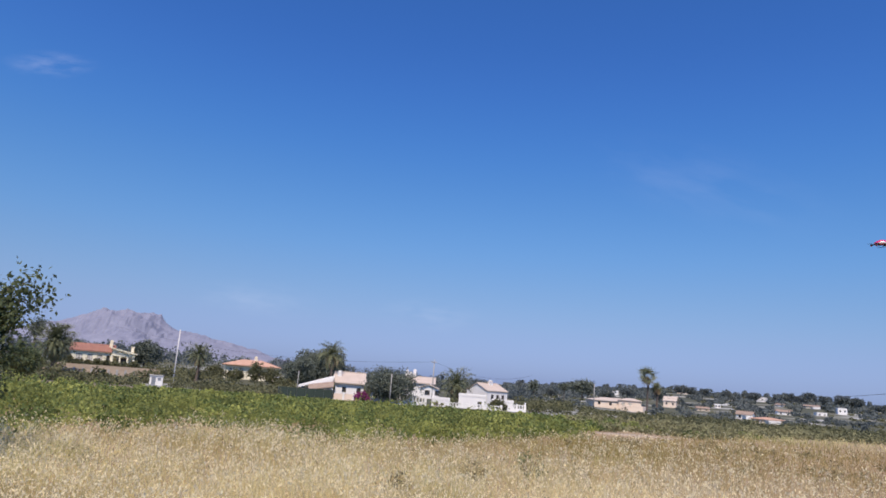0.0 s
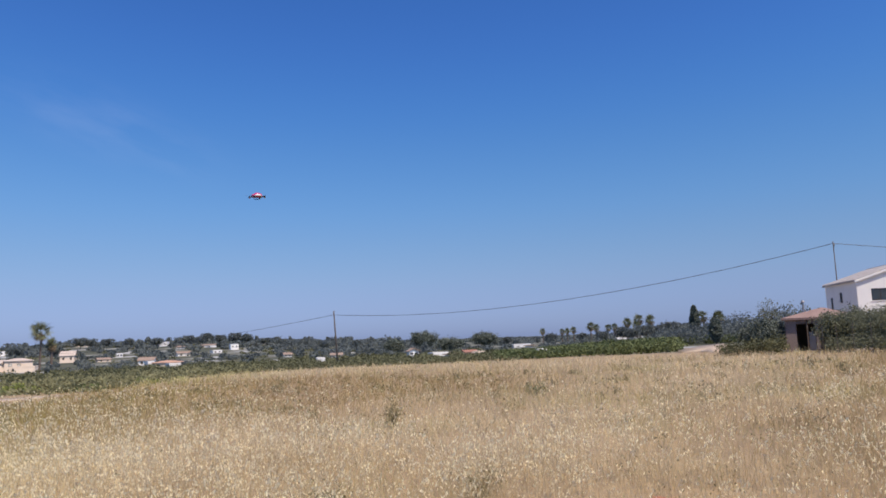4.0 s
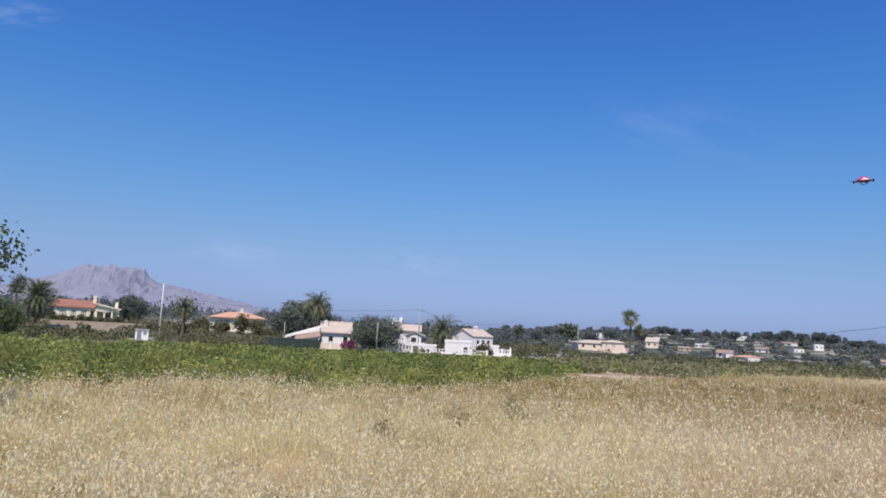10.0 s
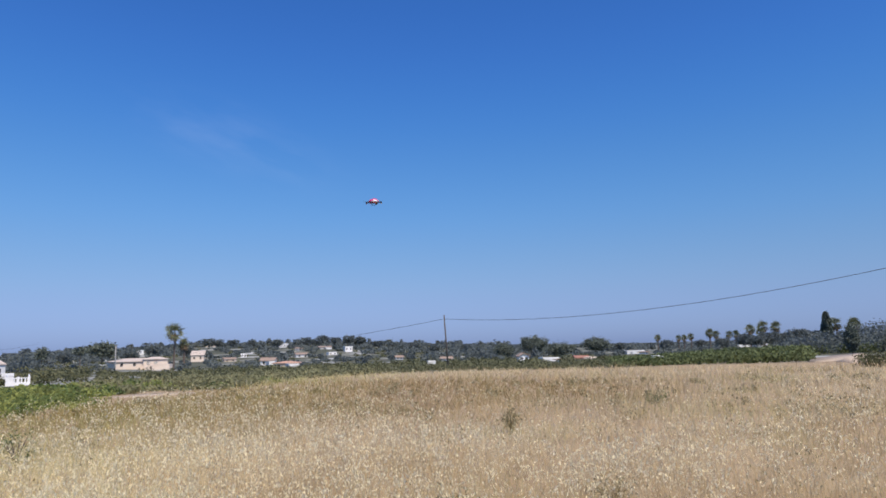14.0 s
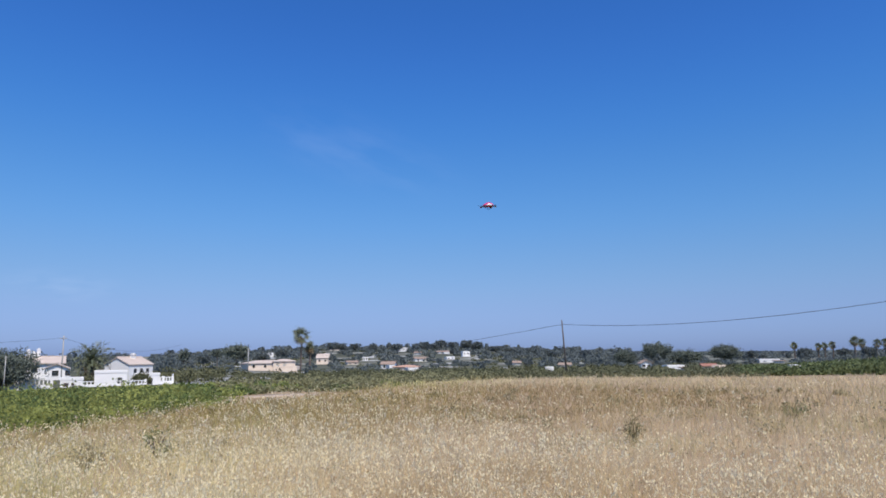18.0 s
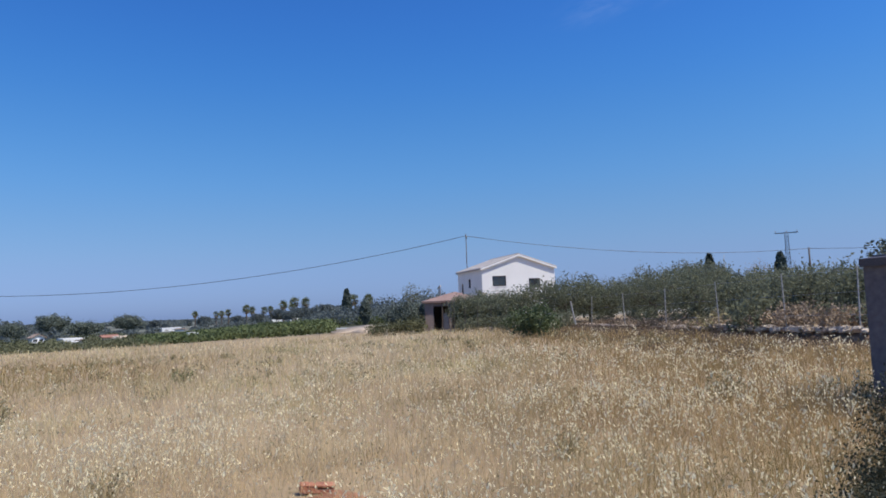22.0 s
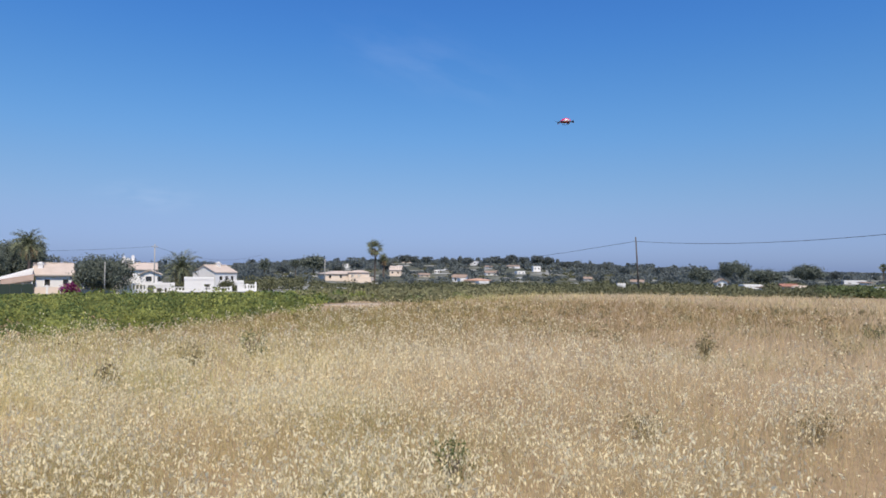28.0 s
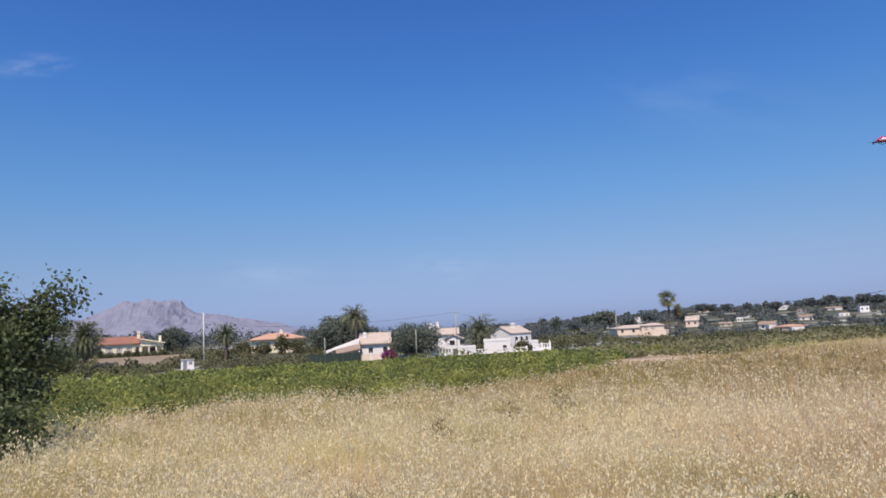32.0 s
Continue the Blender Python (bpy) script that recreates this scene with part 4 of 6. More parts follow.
def skyline(x, y, z):
    """How high an orchard tree grows where it stands."""
    az, r = math.degrees(math.atan2(x, y)), math.hypot(x, y)
    el = float(np.interp(az, [36, 40, 43, 46, 49, 50.8, 52, 54.8, 56.2, 58.9, 62.7, 64.5, 66.3, 70], [1.2, 1.5, 1.7, 1.8, 1.65, 1.7, 2.35, 3.4, 2.9, 1.9, 1.75, 2.15, 2.2, 2.0]))
    return max(1.7, EYE + r * math.tan(radians(el)) - z)


def shoots_up(top, h, s, count=7):
    """Leafy shoots that stand out of an orchard tree's crown."""
    for k in range(count):
        a, q = rng.uniform(0, 2 * math.pi), rng.uniform(0.1, 0.8)
        foot = Vector((math.cos(a) * s * q, math.sin(a) * s * q, h * (0.93 - 0.3 * q * q)))
        tip = foot + Vector((math.cos(a) * 0.15, math.sin(a) * 0.15, rng.uniform(0.25, 0.65)))
        shoot = part("shoot", Geo().tube([foot - Vector((0, 0, 0.4)), foot, tip], [0.014, 0.01, 0.004], 4), BARK, top)
        spots = [np.array(foot.lerp(tip, t_)) + rng.normal(size=3) * 0.05 for t_ in rng.uniform(-0.2, 1.05, 26)]
        part("leaves", quads("leaves", leaves(np.array(spots), 0.05)), OLIVE, shoot)


for u, back, h, s in ORCHARD:
    x, y, z = beside_fence(u, back)
    h = skyline(x - 0.3, y - 0.75, z) * 0.95
    grown = tree(pose(x, y, z - 0.03, 0, 0, u * 40), "dusty green orchard tree behind the wire fence", "orchard_tree", h, (s, s, h * 0.405), 0.9, 0.078, (300, 24), 0.2, OLIVE, 0.11, 6, group="orchard trees", hollow=0.25)
    shoots_up(grown, h, s)
for az, r, h, s in ((37.6, 56.5, 2.75, 1.1), (38.4, 58.5, 2.9, 1.5), (39.3, 61, 2.9, 1.7), (40.2, 56, 2.6, 1.9), (41.5, 54, 2.85, 2.0), (43.6, 55, 3.3, 2.1), (45.8, 53, 3.7, 2.2), (40.5, 66, 3.0, 2.0), (47.6, 55, 3.4, 2.3)):
    tree(stand_at(az, r, az * 9), "dusty green orchard tree before the farmhouse", "orchard_tree", h, (s, s, h * 0.42), 0.7, 0.095, (240, 22), 0.2, OLIVE, 0.1, 6, group="orchard trees", hollow=0.25)
tree(stand_at(32.75, 59, 10), "dark dense evergreen tree beside the shed", "tree", 2.4, (1.35, 1.4, 1.05), 0.7, 0.09, (420, 24), 0.17, PINE, 0.14, 6)
tree(stand_at(33.6, 64, 60), "dark dense evergreen tree beside the shed", "tree", 2.5, (1.0, 1.2, 1.1), 0.7, 0.09, (260, 20), 0.17, PINE, 0.12, 6)
tree(stand_at(33.45, 82, 30), "thin feathery tree behind the shed", "tree", 5.0, (0.8, 0.8, 1.2), 2.8, 0.1, (60, 12), 0.2, OLIVE, 0.09, 6)
shrub(stand_at(43.2, 37.5), "dark green round shrub at the field's edge", (1.3, 1.2, 0.8), 0.11, (220, 14), LEAF, spread=0.13)
shrub(stand_at(58.8, 30.5), "green shrub growing through the stone wall", (1.0, 0.9, 0.7), 0.1, (90, 12), OLIVE, spread=0.12)
shrub(stand_at(56.5, 33.5), "low weeds on the stone wall", (0.9, 0.8, 0.4), 0.09, (50, 10), WEED, spread=0.12)
tree(stand_at(69, 60, 20), "dark pine behind the orchard", "pine_tree", 5.2, (2.6, 2.6, 1.9), 2.5, 0.2, (150, 14), 0.26, PINE, 0.2, 6)

for az, r, w, h in ((38.5, 54.5, 1.6, 0.5), (40.0, 53.5, 1.7, 0.55), (41.4, 51.5, 1.5, 0.5), (42.6, 49.5, 1.4, 0.45), (44.6, 48.5, 1.5, 0.5)):
    shrub(stand_at(az, r), "dusty green brush before the orchard trees", (w, w, h), 0.1, (120, 14), OLIVE, name="brush", spread=0.16, group="brush before the farmhouse")
# undergrowth along the fence
for u, back, w, h, m_ in ((6, 1.9, 1.0, 0.45, 0), (9.5, 1.2, 0.9, 0.25, 1), (12.5, 2.0, 1.0, 0.5, 0), (16, 1.9, 1.2, 0.5, 0), (18, 0.9, 0.8, 0.22, 1), (20.5, 2.0, 1.0, 0.5, 0), (24, 1.9, 1.1, 0.5, 0), (26, 1.0, 0.8, 0.25, 1), (28.5, 2.2, 1.2, 0.5, 0), (30.8, 1.0, 0.9, 0.42, 1), (33, 1.8, 1.2, 0.5, 0), (36, 1.2, 1.0, 0.5, 0), (14.3, 0.7, 0.9, 0.16, 1), (17.0, 0.5, 0.8, 0.14, 1), (22.2, 0.6, 1.0, 0.18, 1), (24.6, 0.5, 0.9, 0.16, 1), (28.0, 0.7, 1.0, 0.2, 1), (32.2, 0.8, 1.1, 0.4, 1), (34.4, 0.6, 1.0, 0.36, 1)):
    x, y, z = beside_fence(u, back)
    shrub(pose(x, y, z - 0.03), "dry brown brush under the orchard fence" if m_ else "dusty green brush under the orchard fence", (w, w, h * (0.5 if m_ and u < 30 else 1)), 0.08, (90, 14), DRYBRUSH if m_ else OLIVE, name="brush", spread=0.13, group="brush along the fence")

u_ = rng.uniform(-1, 40, 1100)
back_ = -0.15 - 6.5 * rng.random(1100) ** 1.5
spots_ = np.array([tuple(FENCE_A + FENCE_WAY * u + FENCE_BACK * b) for u, b in zip(u_, back_)])
strip = rng.uniform(0.06, 0.22, 1100) * (0.5 + 0.6 * np.abs(np.sin(u_ * 0.5)))
STRIP = (spots_, strip)

# the block hut at the edge of the view
hut = thing("hut", pose(10.447, 4.89, float(ground_height(10.447, 4.89)), 0, 0, -101), "low grey plastered hut with an overhanging sheet roof", "hut")
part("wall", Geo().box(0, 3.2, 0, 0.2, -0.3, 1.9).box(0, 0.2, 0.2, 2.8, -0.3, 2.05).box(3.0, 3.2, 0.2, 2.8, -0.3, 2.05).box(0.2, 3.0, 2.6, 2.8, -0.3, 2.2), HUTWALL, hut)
part("roof", Geo().slab([(-0.02, -0.05, 2.0), (3.4, -0.05, 2.0), (3.4, 3.0, 2.3), (-0.02, 3.0, 2.3)], 0.11), SHUTTER, hut)
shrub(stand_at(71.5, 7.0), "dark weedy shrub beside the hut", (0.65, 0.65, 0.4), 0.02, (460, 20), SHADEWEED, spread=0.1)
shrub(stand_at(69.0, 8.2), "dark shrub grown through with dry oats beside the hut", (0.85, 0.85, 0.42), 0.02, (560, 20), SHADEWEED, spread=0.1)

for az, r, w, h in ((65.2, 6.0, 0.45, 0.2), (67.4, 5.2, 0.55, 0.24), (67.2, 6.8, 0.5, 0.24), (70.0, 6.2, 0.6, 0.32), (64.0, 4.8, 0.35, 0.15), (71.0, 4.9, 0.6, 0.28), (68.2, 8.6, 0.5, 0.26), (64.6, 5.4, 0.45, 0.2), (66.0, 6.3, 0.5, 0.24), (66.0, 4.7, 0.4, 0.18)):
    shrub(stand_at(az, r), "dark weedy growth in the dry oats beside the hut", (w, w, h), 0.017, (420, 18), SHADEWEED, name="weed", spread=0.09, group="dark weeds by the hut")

# the tree at the left of the field
edge_tree = tree(stand_at(-75.2, 14.6, -75.2), "leafy broad green tree at the field's edge", "tree", 3.0, (1.55, 1.5, 1.38), 1.2, 0.06, (1000, 44), 0.12, LEAF, 0.12, 8, hollow=0.1)
for k, (x, z) in enumerate(((2.0, 2.8), (1.75, 3.05), (1.5, 2.2), (0.6, 3.05), (1.6, 2.6), (1.75, 1.75), (1.7, 2.35))):
    tip = Vector((x, -0.1, z))
    root = Vector((0.3, 0, 1.9))
    shoot = part("shoot", Geo().tube([root, root.lerp(tip, 0.5) + Vector((0, 0, 0.12)), tip], [0.035, 0.022, 0.008], 6), BARK, edge_tree, "leafy shoot reaching out of the crown")
    q = rng.uniform(0.3, 1.05, 620)[:, None]
    spots = np.array(root) + (np.array(tip) - np.array(root)) * q + rng.normal(size=(620, 3)) * (0.16, 0.16, 0.13)
    part("leaves", quads("leaves", leaves(spots, 0.06)), LEAF, shoot)
shrub(stand_at(-74.2, 13.4), "dense low bush under the tree at the field's edge", (1.1, 1.1, 0.62), 0.06, (320, 24), LEAF, spread=0.15)
tree(stand_at(-67.9, 75, 10), "dark round bushy tree beyond the vineyard", "tree", 3.3, (1.7, 1.5, 1.35), 0.8, 0.14, (260, 20), 0.2, LEAF, 0.1, 6)
shrub(stand_at(-78, 13.4), "low dark shrub in the shade of the tree", (0.8, 0.7, 0.4), 0.06, (120, 20), LEAF, spread=0.12)

# ---- the villas to the left ----
for k in range(9):
    shrub(stand_at(-65.6 + 0.62 * k, 138 + 1.5 * math.sin(k * 2.3)), "dark clipped shrub in the villa's garden", (1.1, 0.9, 0.85 + 0.1 * math.sin(k * 1.7)), 0.2, (110, 14), SCRUB, name="garden_shrub", spread=0.2, group="garden shrubs")
shrub(stand_at(31.2, 57), "dark brush under the tree beside the shed", (1.5, 1.2, 0.5), 0.1, (140, 14), SCRUB, name="brush", spread=0.16)
shrub(stand_at(33.4, 57), "dark brush under the tree beside the shed", (1.5, 1.2, 0.6), 0.1, (140, 14), SCRUB, name="brush", spread=0.16)
house(-64.9, 148, -62, 7.0, 8, 2.95, 1.15, "x", CREAM, TILE, [("front", 0.9, 1.9, 1.15, 2.3, "shutter"), ("front", 2.8, 3.6, 1.15, 2.3, "shutter"), ("front", 4.5, 5.3, 1.15, 2.3, "shutter"), ("front", 6.0, 6.6, 1.3, 2.3, "window")],
      "single-storey cream villa with a red-brown tiled roof", chimney=((6.5, 3.0, 2.0),), name="villa", blinds=PALESHUTTER, ribs=True)
porch = thing("porch", pose(*at(-62.25, 146), 0, 0, 61), "cream porch with a deep sloping roof and square columns", "porch")
for x in (0.0, 1.35, 2.65, 3.75):
    part("column", Geo().box(x, x + 0.26, 0, 0.26, -0.3, 2.45), CREAM, porch)
part("back_wall", Geo().box(0, 4.0, 3.2, 3.4, -0.3, 2.5), CREAM, porch)
part("doorway", Geo().box(1.0, 2.9, 3.12, 3.196, -0.2, 2.1), SHUTTER, porch, "dark glazed doorway")
part("beam", Geo().box(-0.05, 4.1, -0.05, 0.31, 2.453, 2.75), CREAM, porch)
part("roof", Geo().slab([(-0.3, -0.5, 4.0), (4.4, -0.5, 3.05), (4.4, 3.5, 3.05), (-0.3, 3.5, 4.0)], 0.2), CREAM, porch)
part("gable_panel", Geo().add([(0, y, 2.753) for y in (0.0, 0.2)] + [(4.0, y, 2.753) for y in (0.0, 0.2)] + [(4.0, y, 2.93) for y in (0.0, 0.2)] + [(0, y, 3.73) for y in (0.0, 0.2)], [(0, 2, 4, 6), (7, 5, 3, 1), (6, 4, 5, 7), (2, 3, 5, 4), (0, 6, 7, 1)]), CREAM, porch)
part("chimney", Geo().box(3.2, 3.7, 1.2, 1.7, 3.3, 4.25).box(3.12, 3.78, 1.12, 1.78, 4.253, 4.35), CREAM, porch)
part("terrace", Geo().box(-0.1, 5.0, -1.6, 0.0, -0.6, 0.35), WHITE, porch)
for k in range(11):
    part("baluster", Geo().box(0.1 + k * 0.46, 0.22 + k * 0.46, -1.55, -1.43, 0.353, 0.95), WHITE, porch)
part("handrail", Geo().box(-0.1, 5.0, -1.6, -1.38, 0.953, 1.06), WHITE, porch)
house(-54.2, 150, -52, 10.4, 6.4, 2.6, 1.3, "hip", CREAM, REDTILE, [("front", 0.8, 1.5, 1.1, 2.0, "shutter"), ("front", 2.6, 3.6, 0.5, 2.1, "shutter"), ("front", 4.6, 5.3, 1.1, 2.0, "shutter"), ("front", 6.3, 7.2, 0.5, 2.1, "window"), ("front", 8.4, 9.2, 1.1, 2.0, "shutter")],
      "pale villa under a bright orange hipped roof", chimney=((5.9, 3.2, 1.75),), name="villa", over=0.6, blinds=PALESHUTTER)
for az_, r_, h_, w_ in ((-51.9, 141, 1.9, 1.5), (-53.4, 140, 1.0, 1.6), (-50.6, 142, 1.5, 2.0), (-54.9, 139, 1.3, 1.9), (-49.6, 118, 1.0, 1.6)):
    shrub(stand_at(az_, r_), "dark rounded garden bush before a villa", (w_, w_, h_), 0.22, (110, 14), SCRUB, name="garden_shrub", spread=0.22, group="garden shrubs")
house(-45.65, 104, -46, 4.1, 6.5, 2.4, 1.3, "x", WHITE, PALETILE, [("front", 1.0, 1.6, 1.0, 1.8, "window"), ("front", 3.1, 3.7, 1.0, 1.8, "window")], "white bungalow with a faded tile roof and chimney", chimney=((0.5, 2.0, 1.35),), name="bungalow")
car = thing("carport", pose(*at(-48.4, 103), 0, 0, 47), "white carport with a sloping roof and tiled lean-to", "carport")
part("roof", Geo().slab([(-0.2, -0.2, 1.6), (4.7, -0.2, 3.2), (4.7, 4.2, 3.2), (-0.2, 4.2, 1.6)], 0.2), WHITE, car)
part("fascia", Geo().slab([(-0.2, -0.26, 1.62), (4.7, -0.26, 3.22), (4.7, -0.203, 3.22), (-0.2, -0.203, 1.62)], 0.36), WHITE, car)
part("front_wall", Geo().add([(1.3, y, z) for y in (-0.5, -0.35) for z in (-0.3, 1.75)] + [(4.6, y, z) for y in (-0.5, -0.35) for z in (-0.3, 2.95)], [(0, 4, 5, 1), (3, 7, 6, 2), (1, 5, 7, 3), (0, 1, 3, 2), (4, 6, 7, 5)]), WHITE, car)
part("back_wall", Geo().box(0, 4.5, 3.9, 4.1, -0.3, 1.35), WHITE, car)
part("tiled_lean_to", Geo().slab([(1.2, -2.2, 1.2), (4.7, -2.2, 1.78), (4.7, -0.53, 2.45), (1.2, -0.53, 1.81)], 0.12), OLDTILE, car, "faded tiled lean-to roof")
for x in (1.3, 2.3, 3.4, 4.45):
    part("post", Geo().box(x, x + 0.14, -2.1, -1.96, -0.2, 0.98 + max(0.0, x - 0.9) * 0.166), WHITE, car)
net = thing("shade_net_fence", pose(*at(-50.0, 97.5), 0, 0, 48), "dark green shade-net fence in front of the bungalow", "fence")
for k in range(6):
    part("panel", Geo().box(k * 1.2, k * 1.2 + 1.17, 0, 0.03, -0.1, 1.2), GREENNET, net)
for k in range(7):
    part("post", Geo().tube([(k * 1.2 - 0.015, 0.06, -0.2), (k * 1.2 - 0.015, 0.06, 1.2)], 0.03, 6), STEEL, net)
ochre = thing("garden_wall", pose(*at(-49.9, 100.5), 0, 0, 48), "short ochre garden wall with a white van-sized store", "wall")
part("wall", Geo().box(2.0, 3.4, 0, 0.25, -0.3, 0.9).box(3.0, 3.3, -0.1, -0.003, -0.3, 1.2), ORANGEWALL, ochre)
part("store", Geo().box(-0.2, 1.6, 0, 1.2, -0.3, 0.55), WHITE, ochre)
brickwall = thing("garden_wall", pose(*at(-45.7, 99), 0, 0, 45), "low brown brick garden wall with a pale gate pier", "wall")
part("wall", Geo().box(0, 4.3, 0, 0.2, -0.3, 0.85), PEACH, brickwall)
for x in (1.2, 2.6, 3.1):
    part("pier", Geo().box(x, x + 0.25, -0.08, 0.28, -0.3, 1.1), WHITE, brickwall)
shrub(stand_at(-43.45, 97.5), "magenta bougainvillea spilling over the garden wall", (1.25, 0.85, 0.6), 0.15, (200, 12), BOUGAIN, name="bougainvillea", spread=0.15)
tree(stand_at(-41.4, 99, 20), "dark round carob tree beside the white wall", "carob_tree", 4.55, (3.95, 3.4, 1.9), 1.2, 0.15, (560, 24), 0.3, PINE, 0.22, 7)


def balustrade(az, r, turn, length, h, label, step=0.42):
    ob = thing("garden_wall", pose(*at(az, r), 0, 0, -turn), label, "wall", "white garden walls")
    part("base", Geo().box(0, length, 0, 0.2, -0.3, h * 0.45), WHITE, ob)
    part("coping", Geo().box(-0.03, length + 0.03, -0.03, 0.23, h - 0.1, h), WHITE, ob)
    n = int(length / step)
    for k in range(n + 1):
        x = k * length / n
        part("baluster", Geo().box(x - 0.08, x + 0.08, 0.03, 0.17, h * 0.45 + 0.003, h - 0.103), WHITE, ob)
    for x in (0, length / 2, length):
        part("pier", Geo().box(x - 0.16, x + 0.16, -0.06, 0.26, -0.3, h + 0.12), WHITE, ob)
    return ob


balustrade(-42.7, 100, -40.5, 7.5, 1.25, "white balustraded garden wall along the vineyard")
balustrade(-36.9, 104, -35, 8.3, 0.75, "white garden wall with piers in front of a villa")
gate = balustrade(-31.75, 104, -31, 2.35, 1.0, "short white wall with two gate piers and lanterns", 0.35)
for x in (0.0, 2.35):
    part("lantern", Geo().tube([(x, 0.1, 1.12), (x, 0.1, 1.2), (x, 0.1, 1.35), (x, 0.1, 1.42)], [0.05, 0.1, 0.1, 0.02], 7), WHITESHELL, gate)
house(-40.2, 150, -38, 6.3, 7, 2.7, 1.1, "x", WHITE, PALETILE, [("front", 1.0, 2.1, 1.2, 2.3, "window"), ("front", 4.0, 5.0, 1.2, 2.3, "window")], "white villa with a weathered tile roof among trees", chimney=((0.4, 2.5, 2.3), (1.2, 2.8, 1.9), (2.0, 3.5, 2.5)), name="villa")
house(-38.9, 140, -36, 3.4, 4.6, 2.0, 0.7, "y", WHITE, PALETILE, [("front", 1.0, 2.0, 0.7, 1.6, "window"), ("front", 3.0, 3.8, 0.7, 1.6, "window")], "low white annexe with a tiled roof", name="annexe")
house(-33.5, 118, -76, 4.6, 5.2, 2.65, 1.05, "x", WHITE, PALETILE, [("front", 0.9, 1.5, 1.2, 2.1, "window"), ("front", 2.1, 2.7, 1.2, 2.1, "window"), ("front", 3.3, 3.9, 1.2, 2.1, "window"), ("left", 1.8, 2.5, 0.2, 0.9, "window")], "white gabled villa with a pale tiled roof", chimney=((2.6, 2.2, 1.5),), name="villa", over=0.12)
house(-33.1, 113, -33, 3.4, 2.6, 1.15, 0.3, "flat", WHITE, PALETILE, [("front", 0.5, 1.3, 0.0, 0.8, "open"), ("front", 1.8, 2.6, 0.0, 0.8, "open")], "low white terrace with dark openings before a villa", name="terrace")
tree(stand_at(-34.0, 150, 20), "dark round tree behind the white villa", "tree", 4.4, (2.6, 2.4, 1.7), 1.5, 0.24, (180, 16), 0.3, FAR, 0.18, 6)
shrub(stand_at(-32.6, 110), "dark garden bush beside the white villa", (1.3, 1.1, 0.7), 0.18, (110, 14), SCRUB, name="garden_shrub", spread=0.2, group="garden shrubs")
house(-35.75, 109, -34.5, 4.1, 4, 1.75, 0.3, "flat", WHITE, OLDTILE, [("front", 2.9, 3.5, 0.3, 1.1, "window")], "low flat-roofed white outbuilding", name="outbuilding")
house(-37.9, 106, -37, 2.7, 3, 0.95, 0.3, "flat", WHITE, OLDTILE, [("front", 0.4, 1.0, 0.1, 0.6, "shutter"), ("front", 1.4, 2.0, 0.1, 0.6, "shutter")], "low white garden store with dark openings", name="outbuilding")
booth = thing("meter_booth", pose(*at(-59.45, 108), 0, 0, 59), "small white electricity booth beside a lamp pole", "booth")
part("wall", Geo().box(0, 1.75, 0, 1.5, -0.2, 1.35), WHITE, booth)
part("roof", Geo().box(-0.12, 1.87, -0.12, 1.62, 1.353, 1.45), CONCRETE, booth)
part("door", Geo().box(0.25, 0.8, -0.03, -0.002, 0.0, 1.15), STEEL, booth)
part("vent", Geo().box(1.05, 1.5, -0.03, -0.002, 0.7, 1.1), STEEL, booth)
pole(-57.8, 110, 1.6 + 110 * math.tan(radians(2.15)), "pale concrete lamp pole at the edge of the vineyard", PALEPOLE, 0.11)
left_pole = pole(-37.9, 140, 1.6 + 140 * math.tan(radians(1.47)), "grey concrete utility pole beside a palm tree", CONCRETE, 0.14, arm=1.0, turn=-30)
pole(-25.09, 190, 1.6 + 190 * math.tan(radians(0.51)), "pale concrete pole in front of a peach villa", CONCRETE, 0.15)
pole(-41.25, 95, 1.75, "thin grey pole before a dark round tree", CONCRETE, 0.08)
pole(-48.6, 101, 1.2, "thin grey pole beside the carport", CONCRETE, 0.07)
cable(left_pole - Vector((0, 0, 0.4)), at(-62, 190, 8), 2.5, "thin cable above the villas", 0.02)
cable(left_pole - Vector((0, 0, 0.4)), at(-30, 190, 7), 2.0, "thin cable above the villas", 0.02)

palm(stand_at(-66.0, 118), "bushy date palm with drooping grey-green fronds", 5.0, 3.4, count=130, skirt=18, leaf_w=0.13, low=-78, group="date palms")
tree(stand_at(-67.3, 128, 40), "dark tree standing behind a bushy date palm", "tree", 8.0, (1.15, 1.15, 1.5), 4.6, 0.17, (110, 16), 0.22, PINE, 0.16, 6)
palm(stand_at(-56.2, 122), "date palm in front of hazy mountains", 4.5, 2.5, count=56, leaf_w=0.11, group="date palms")
palm(stand_at(-46.15, 107), "tall slender date palm above the bungalow", 6.4, 2.7, r0=0.2, count=54, leaf_w=0.1, droop=70, group="date palms")
palm(stand_at(-36.0, 115), "stocky date palm with a wide radiating crown", 3.5, 3.3, r0=0.32, count=64, skirt=16, leaf_w=0.11, droop=62, group="date palms")
palm(stand_at(-21.1, 220), "tall fan palm standing above the trees", 11.1, 3.2, "fan", 0.26, 25, 12, group="fan palms")
palm(stand_at(-20.4, 224), "fan palm with a thick skirt of dead fronds", 8.0, 2.0, "fan", 0.34, 36, 60, group="fan palms")
tree(stand_at(-46.9, 126, 0), "broad dark umbrella pine behind the bungalow", "pine_tree", 7.1, (4.6, 4.4, 3.0), 3.2, 0.2, (1100, 24), 0.3, PINE, 0.3, 8)
tree(stand_at(-48.5, 122, 50), "dark umbrella pine behind the bungalow", "pine_tree", 5.5, (2.7, 2.6, 2.4), 2.5, 0.2, (420, 20), 0.3, PINE, 0.2, 6)
